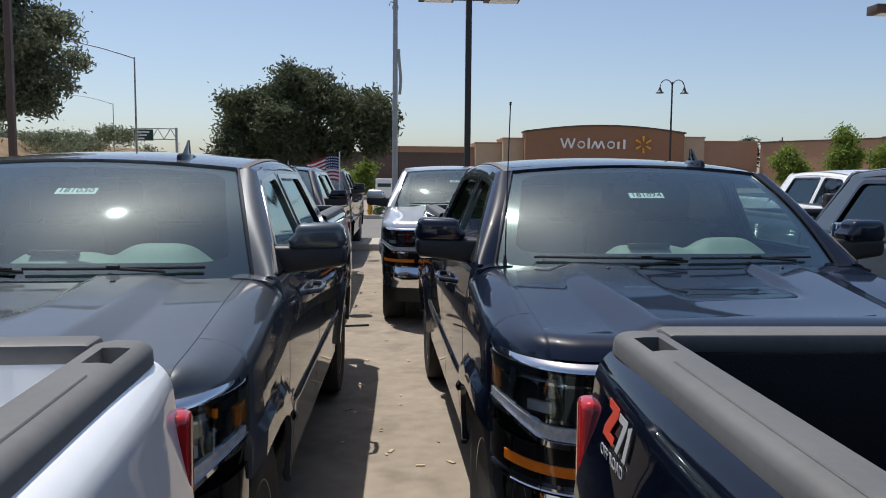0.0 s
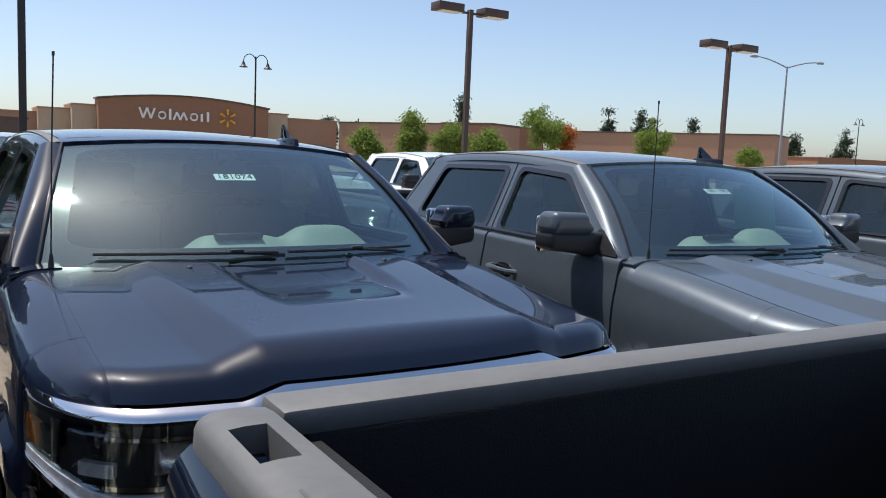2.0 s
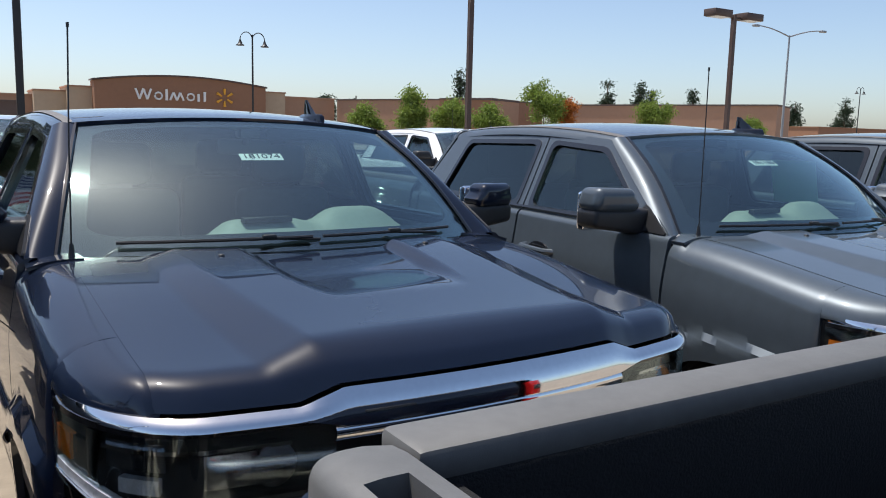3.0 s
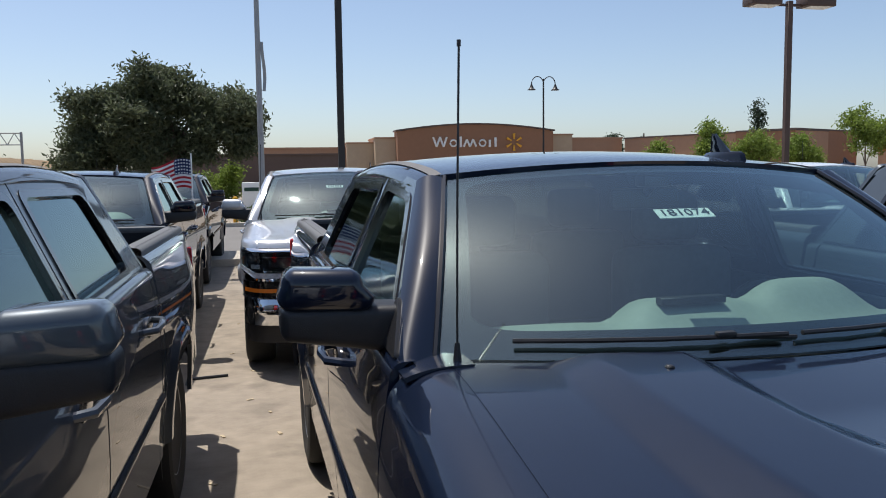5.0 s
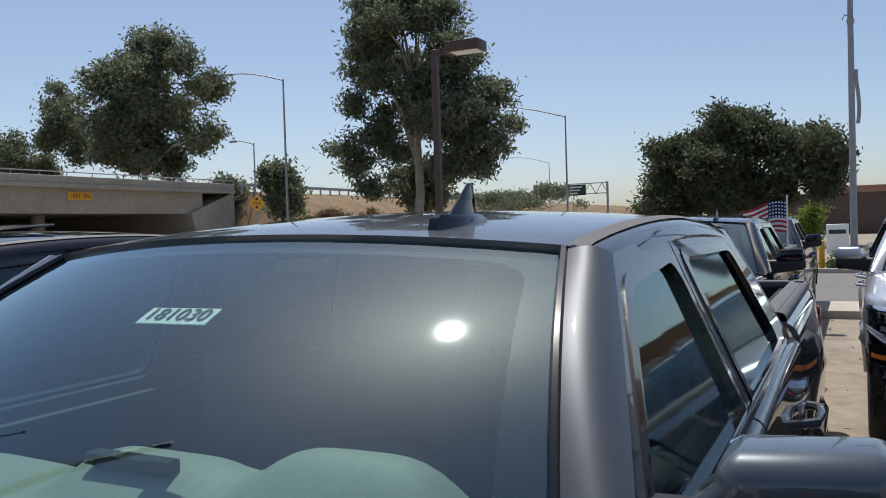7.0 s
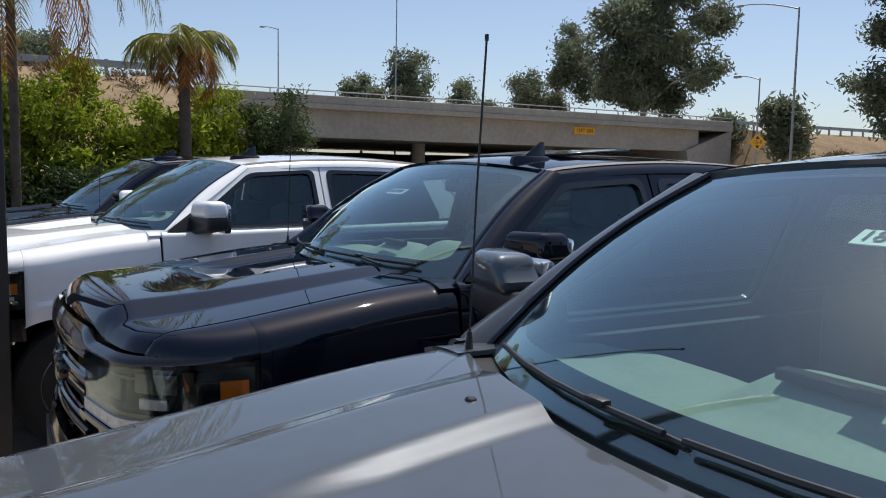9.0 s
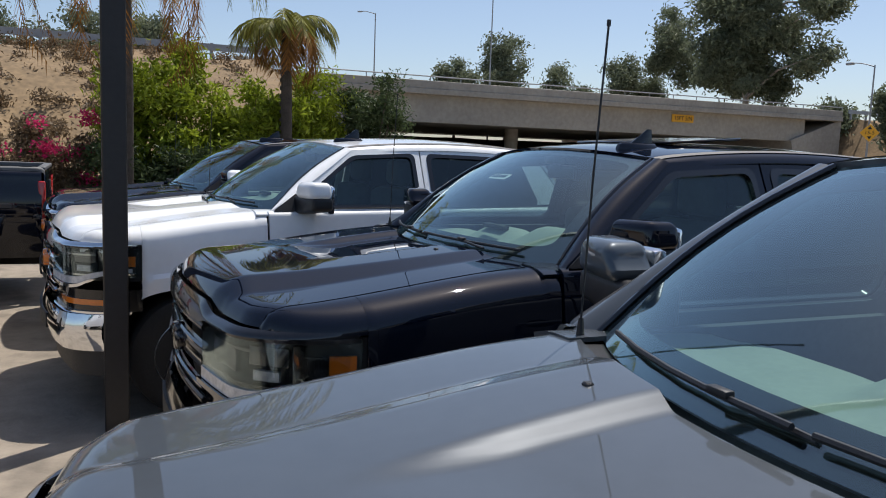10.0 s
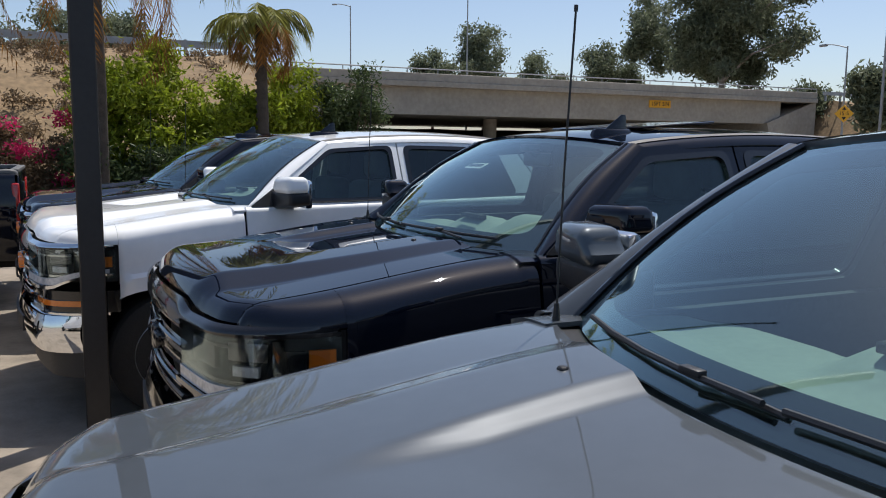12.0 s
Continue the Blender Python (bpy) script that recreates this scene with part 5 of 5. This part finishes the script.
# ---- palms ----
def palm(x, y, h, seed, fronds=15, trunk_r=0.13, size=1.0):
    t = thing("palm_tree", "slender palm tree with drooping yellow-green fronds", "palm", pose(x, y, 0), "palms")
    bm = bmesh.new()
    tube(bm, [(0, 0, 0), (0.05, 0.02, h * 0.5), (0, 0, h)], trunk_r * 1.25, 10, trunk_r)
    for k in range(int(h / 0.16)):
        lathe(bm, [(k * 0.16 + 0.02, trunk_r * 1.1), (k * 0.16 + 0.07, trunk_r * 1.22), (k * 0.16 + 0.10, trunk_r * 1.1)], 10, "z")
    part("trunk", bm, M["palm_bark"], t)
    rg = random.Random(seed)
    for k in range(fronds):
        a = k * 2.4 + rg.uniform(-0.3, 0.3)
        up = rg.uniform(0.1, 1.25)
        L = rg.uniform(1.9, 2.8) * size
        dead = up < 0.55
        pts = []
        p, el = Vector((0, 0, h - 0.05)), up
        for j in range(13):
            pts.append(p.copy())
            p = p + Vector((math.cos(a) * math.cos(el), math.sin(a) * math.cos(el), math.sin(el))) * L / 12
            el -= 0.20 if not dead else 0.24
        bm = bmesh.new()
        tube(bm, pts, 0.018, 5, 0.004)
        for j in range(2, 13):
            q = pts[j]
            d = (pts[j] - pts[j - 1]).normalized()
            side = d.cross(Vector((0, 0, 1))).normalized()
            for i in range(3):
                o = q - d * L / 12 * i / 3
                for s in (-1, 1):
                    ln = 0.42 * math.sin(math.pi * (j - 0.5) / 13) * rg.uniform(0.8, 1.15) + 0.08
                    e = o + side * s * ln * 0.55 + d * ln * 0.45 + Vector((0, 0, -ln * rg.uniform(0.35, 0.9)))
                    m = o.lerp(e, 0.5) + Vector((0, 0, ln * 0.10))
                    w = d * 0.014
                    v = [bm.verts.new(c) for c in (o - w, o + w, m + w * 1.1, e, m - w * 1.1)]
                    bm.faces.new(v)
        part("frond", bm, LEAF["palm_dead"] if dead else LEAF["palm"], t, smooth=False)


palm(-17, 3.75, 4.1, 5, 26, 0.10, 0.56)
palm(-16.6, 0.74, 5.3, 7, 36, 0.07, 1.4)


# ---- motorway bridge and banks ----
def bank(y0, y1, crest, toe, h, seed, name="embankment"):
    bm = bmesh.new()

    def fn(u, v):
        y = y0 + (y1 - y0) * u
        x = crest - 12 + (toe - crest + 12) * v
        z = h * (1 - smooth01(0.42, 1.0, v)) if v > 0.42 else h
        z *= smooth01(0.0, 5.0, (y1 - y) if y1 < 50 else (y - y0 + 1.0))
        z += 0.5 * noise.noise(Vector((x * 0.25, y * 0.25, seed))) * (1 if v > 0.45 else 0.1) * smooth01(0, 0.15, 1 - v)
        return Vector((x, y, z - 0.05))

    grid(bm, fn, 60, 30)
    return tagged(part(name, bm, M["soil"], None), "dry grassy embankment carrying the motorway", "bank", kind="structure")


bank(-90, 13, -46, -22, 5.9, 1)
bank(64.5, 300, -56, -44, 6.4, 2)
# dry scrub over the near bank
rg = random.Random(9)
bl = []
for k in range(330):
    x, y = rg.uniform(-45, -24), rg.uniform(-16, 8)
    v = (x + 58) / 36
    bl.append(((x, y, 5.9 * (1 - smooth01(0.42, 1.0, v)) * smooth01(0, 5, 13 - y) + 0.1), (rg.uniform(0.3, 0.9), rg.uniform(0.3, 0.9), rg.uniform(0.15, 0.4))))
tagged(part("dry_scrub", leaf_mesh("dry_scrub", bl, 36000, 0.09, 9, hollow=0.2), LEAF["dry"], None), "dry brown scrub scattered over the bank", "scrub", kind="stuff")
bridge = thing("motorway_bridge", "concrete motorway bridge with a clearance sign", "bridge")
bm = bmesh.new()
box(bm, -98, -58.0, 14, 62, 3.95, 6.0)
part("girder", bm, M["concrete"], bridge, smooth=False)
bm = bmesh.new()
box(bm, -99, -57.2, 8, 66, 6.0, 6.4, 0.03, 1)
part("deck", bm, M["concrete"], bridge, smooth=False)
bm = bmesh.new()
box(bm, -57.6, -57.3, 8, 66, 6.4, 7.0, 0.03, 1)
part("parapet", bm, M["concrete"], bridge, smooth=False)
bm = bmesh.new()
box(bm, -98.9, -98.6, 8, 66, 6.4, 7.0, 0.03, 1)
part("parapet", bm, M["concrete"], bridge, smooth=False)
bm = bmesh.new()
tube(bm, [(-57.45, 8, 7.32), (-57.45, 66, 7.32)], 0.05, 6)
for k in range(24):
    tube(bm, [(-57.45, 8.5 + k * 2.5, 6.95), (-57.45, 8.5 + k * 2.5, 7.32)], 0.04, 5)
part("railing", bm, M["galv"], bridge)
for y in (18.5, 61.2):
    bm = bmesh.new()
    s = 1 if y > 40 else -1
    loft(bm, [[(-98, y, 0), (-57.6, y, 0), (-57.6, y - 1.2 * s, 4.0), (-98, y - 1.2 * s, 4.0)], [(-98, y + 5 * s, 0), (-57.6, y + 5 * s, 0), (-57.6, y + 5 * s, 6.2), (-98, y + 5 * s, 6.2)]])
    part("abutment", bm, M["concrete"], bridge, smooth=False)
for y in (34.0, 48.0):
    bm = bmesh.new()
    tube(bm, [(-64, y, 0), (-64, y, 4.0)], 0.6, 16)
    part("pier", bm, M["concrete"], bridge)
bm = bmesh.new()
grid(bm, lambda u, v: Vector((-92 + 18 * v, 10 + 58 * u, 3.4 * (1 - smooth01(0.3, 1.0, v)) + 0.3 * noise.noise(Vector((u * 14, v * 6, 3))))), 30, 8)
tagged(part("slope_under_bridge", bm, M["soil"], None), "dry earth slope under the bridge deck", "bank", kind="structure")
bm = bmesh.new()
box(bm, -57.98, -57.90, 46.4, 48.75, 5.08, 5.73, 0.02, 1)
sb = part("clearance_sign", bm, M["sign_yellow"], bridge, "yellow clearance sign")
tx = part("sign_text", text_mesh("15FT 5IN", 0.50, "sign_text"), M["ink"], sb)
tx.matrix_local = Matrix.Translation((-57.88, 47.58, 5.40)) @ pose(0, 0, 0, 90, 0, 90)
bm = bmesh.new()
for k in range(40):
    box(bm, -56.9, -56.75, 66.5 + k * 2.0 - 0.08, 66.5 + k * 2.0 + 0.08, 6.2, 7.1)
box(bm, -56.75, -56.68, 66, 147, 6.75, 7.08)
tagged(part("guard_rail", bm, M["galv"], None, smooth=False), "wood post and steel guard rail along the motorway", "guard rail", kind="structure")
bm = bmesh.new()
for k in range(40):
    box(bm, -45.0, -44.85, -70 + k * 2.0 - 0.08, -70 + k * 2.0 + 0.08, 6.0, 6.95)
box(bm, -44.85, -44.78, -71, 9, 6.55, 6.9)
tagged(part("guard_rail", bm, M["galv"], None, smooth=False), "steel guard rail on the embankment", "guard rail", kind="structure")

t = thing("warning_sign", "yellow diamond low clearance road sign", "sign", pose(-37.45, 45.5, 0))
bm = bmesh.new()
box(bm, -0.40, 0.40, -0.02, 0.02, -0.40, 0.40, 0.01, 1, pose(0, 0, 3.95, 0, 45, 0) @ Matrix.Identity(4))
b = part("sign_plate", bm, M["sign_yellow"], t)
b.rotation_euler.z = radians(35)
tx = part("sign_text", text_mesh("15-5", 0.32, "sign_text"), M["ink"], b)
tx.matrix_local = pose(0, -0.03, 3.95, 90, 0, 0)
bm = bmesh.new()
for z, s in ((4.25, 1), (3.65, -1)):
    bm.faces.new([bm.verts.new(c) for c in ((-0.13, -0.03, z - 0.08 * s), (0.13, -0.03, z - 0.08 * s), (0, -0.03, z + 0.12 * s))])
part("arrow", bm, M["ink"], b)


# ---- flag on the third row's truck ----
M["flag_red"] = mat("flag_red_cloth", (0.45, 0.02, 0.03), 0.8, vary=0.1)
M["flag_white"] = mat("flag_white_cloth", (0.75, 0.75, 0.75), 0.8, vary=0.05)
M["flag_blue"] = mat("flag_blue_cloth", (0.015, 0.025, 0.10), 0.8, vary=0.1)
FL = (-0.86, 12.9)
t = thing("flag", "stars and stripes flag waving on a thin pole", "flag", pose(FL[0], FL[1], 0))
bm = bmesh.new()
tube(bm, [(0, 0, 1.2), (0, 0, 2.14)], 0.012, 6)
part("flag_pole", bm, M["letter"], t)


def wave(u, v):
    """Cloth: u away from the pole, v up."""
    return Vector((-0.60 * u, 0.10 * math.sin(u * 7 + v) * u, 1.60 + 0.44 * v - 0.10 * u * u + 0.03 * math.sin(u * 6)))


for k in range(13):
    bm = bmesh.new()
    u0 = 0.42 if k > 5 else 0.0
    grid(bm, lambda u, v: wave(u0 + (1 - u0) * u, (k + v) / 13), 16, 1, 0.003)
    part("stripe", bm, M["flag_red"] if k % 2 == 0 else M["flag_white"], t)
bm = bmesh.new()
grid(bm, lambda u, v: wave(0.42 * u, (6 + 7 * v) / 13), 10, 6, 0.003)
canton = part("canton", bm, M["flag_blue"], t)
bm = bmesh.new()
for i in range(6):
    for j in range(5):
        c = wave(0.04 + 0.068 * i, (6.6 + 1.45 * j) / 13) + Vector((0, -0.006, 0))
        box(bm, c.x - 0.011, c.x + 0.011, c.y - 0.002, c.y, c.z - 0.011, c.z + 0.011)
tagged(part("stars", bm, M["flag_white"], canton, smooth=False), kind="stuff")

# ---- the off-road decal: plain slanted strokes ----
M["decal_red"] = mat("red_decal", (0.62, 0.06, 0.03), 0.4, vary=0.05)
M["decal_grey"] = mat("silver_decal", (0.45, 0.45, 0.45), 0.4, vary=0.05)


def decal(name, polygon, key, lift=0.004):
    """A flat sticker on the bed's side: a is metres from the tail forwards, b metres up from its middle."""
    bm = bmesh.new()
    vs = []
    for a, b in polygon:
        yy, zz = 5.615 - 0.52 * a, 1.335 + 0.52 * b
        vs.append(bm.verts.new((-half_width(yy, zz) - lift, yy + REAR_SHIFT, zz)))
    bm.faces.new(vs)
    bm.normal_update()
    bmesh.ops.solidify(bm, geom=bm.faces[:], thickness=0.001)
    return part(name, bm, M[key], OFFROAD, smooth=False)


decal("decal_stroke", [(0.00, 0.065), (0.150, 0.065), (0.144, 0.035), (0.062, -0.040), (0.130, -0.040), (0.124, -0.070), (-0.03, -0.070), (-0.024, -0.040), (0.066, 0.035), (0.006, 0.035)], "decal_red")
decal("decal_stroke", [(0.158, 0.055), (0.262, 0.055), (0.258, 0.030), (0.196, -0.070), (0.160, -0.070), (0.216, 0.028), (0.154, 0.028)], "decal_grey")
decal("decal_stroke", [(0.272, 0.040), (0.318, 0.055), (0.292, -0.070), (0.258, -0.070), (0.276, 0.018)], "decal_grey")
tx = part("decal_text", text_mesh("OFF ROAD", 0.03, "decal_text"), M["decal_grey"], OFFROAD, "silver lettering on the bed's side")
yy, zz = 5.615 - 0.075, 1.278
tx.matrix_local = Matrix.Translation((-half_width(yy, zz) - 0.005, yy + REAR_SHIFT, zz)) @ pose(0, 0, 0, 90, 0, -90)

# ---- small street furniture ----
t = thing("utility_cabinet", "white metal utility cabinet beyond the street", "cabinet", pose(-0.80, 45, 0))
bm = bmesh.new()
box(bm, -0.5, 0.5, -0.4, 0.4, 0, 1.42, 0.03, 2)
part("body", bm, M["letter"], t)
bm = bmesh.new()
box(bm, -0.38, 0.38, -0.415, -0.402, 0.95, 1.15)
part("label_plate", bm, M["sign_green"], t)
t = thing("bollard", "short yellow steel bollard at the kerb", "bollard", pose(-1.05, 31, 0))
bm = bmesh.new()
lathe(bm, [(0, 0.10), (0.95, 0.10), (1.0, 0.07), (1.02, 0.01)], 14, "z")
part("post", bm, M["sign_yellow"], t)
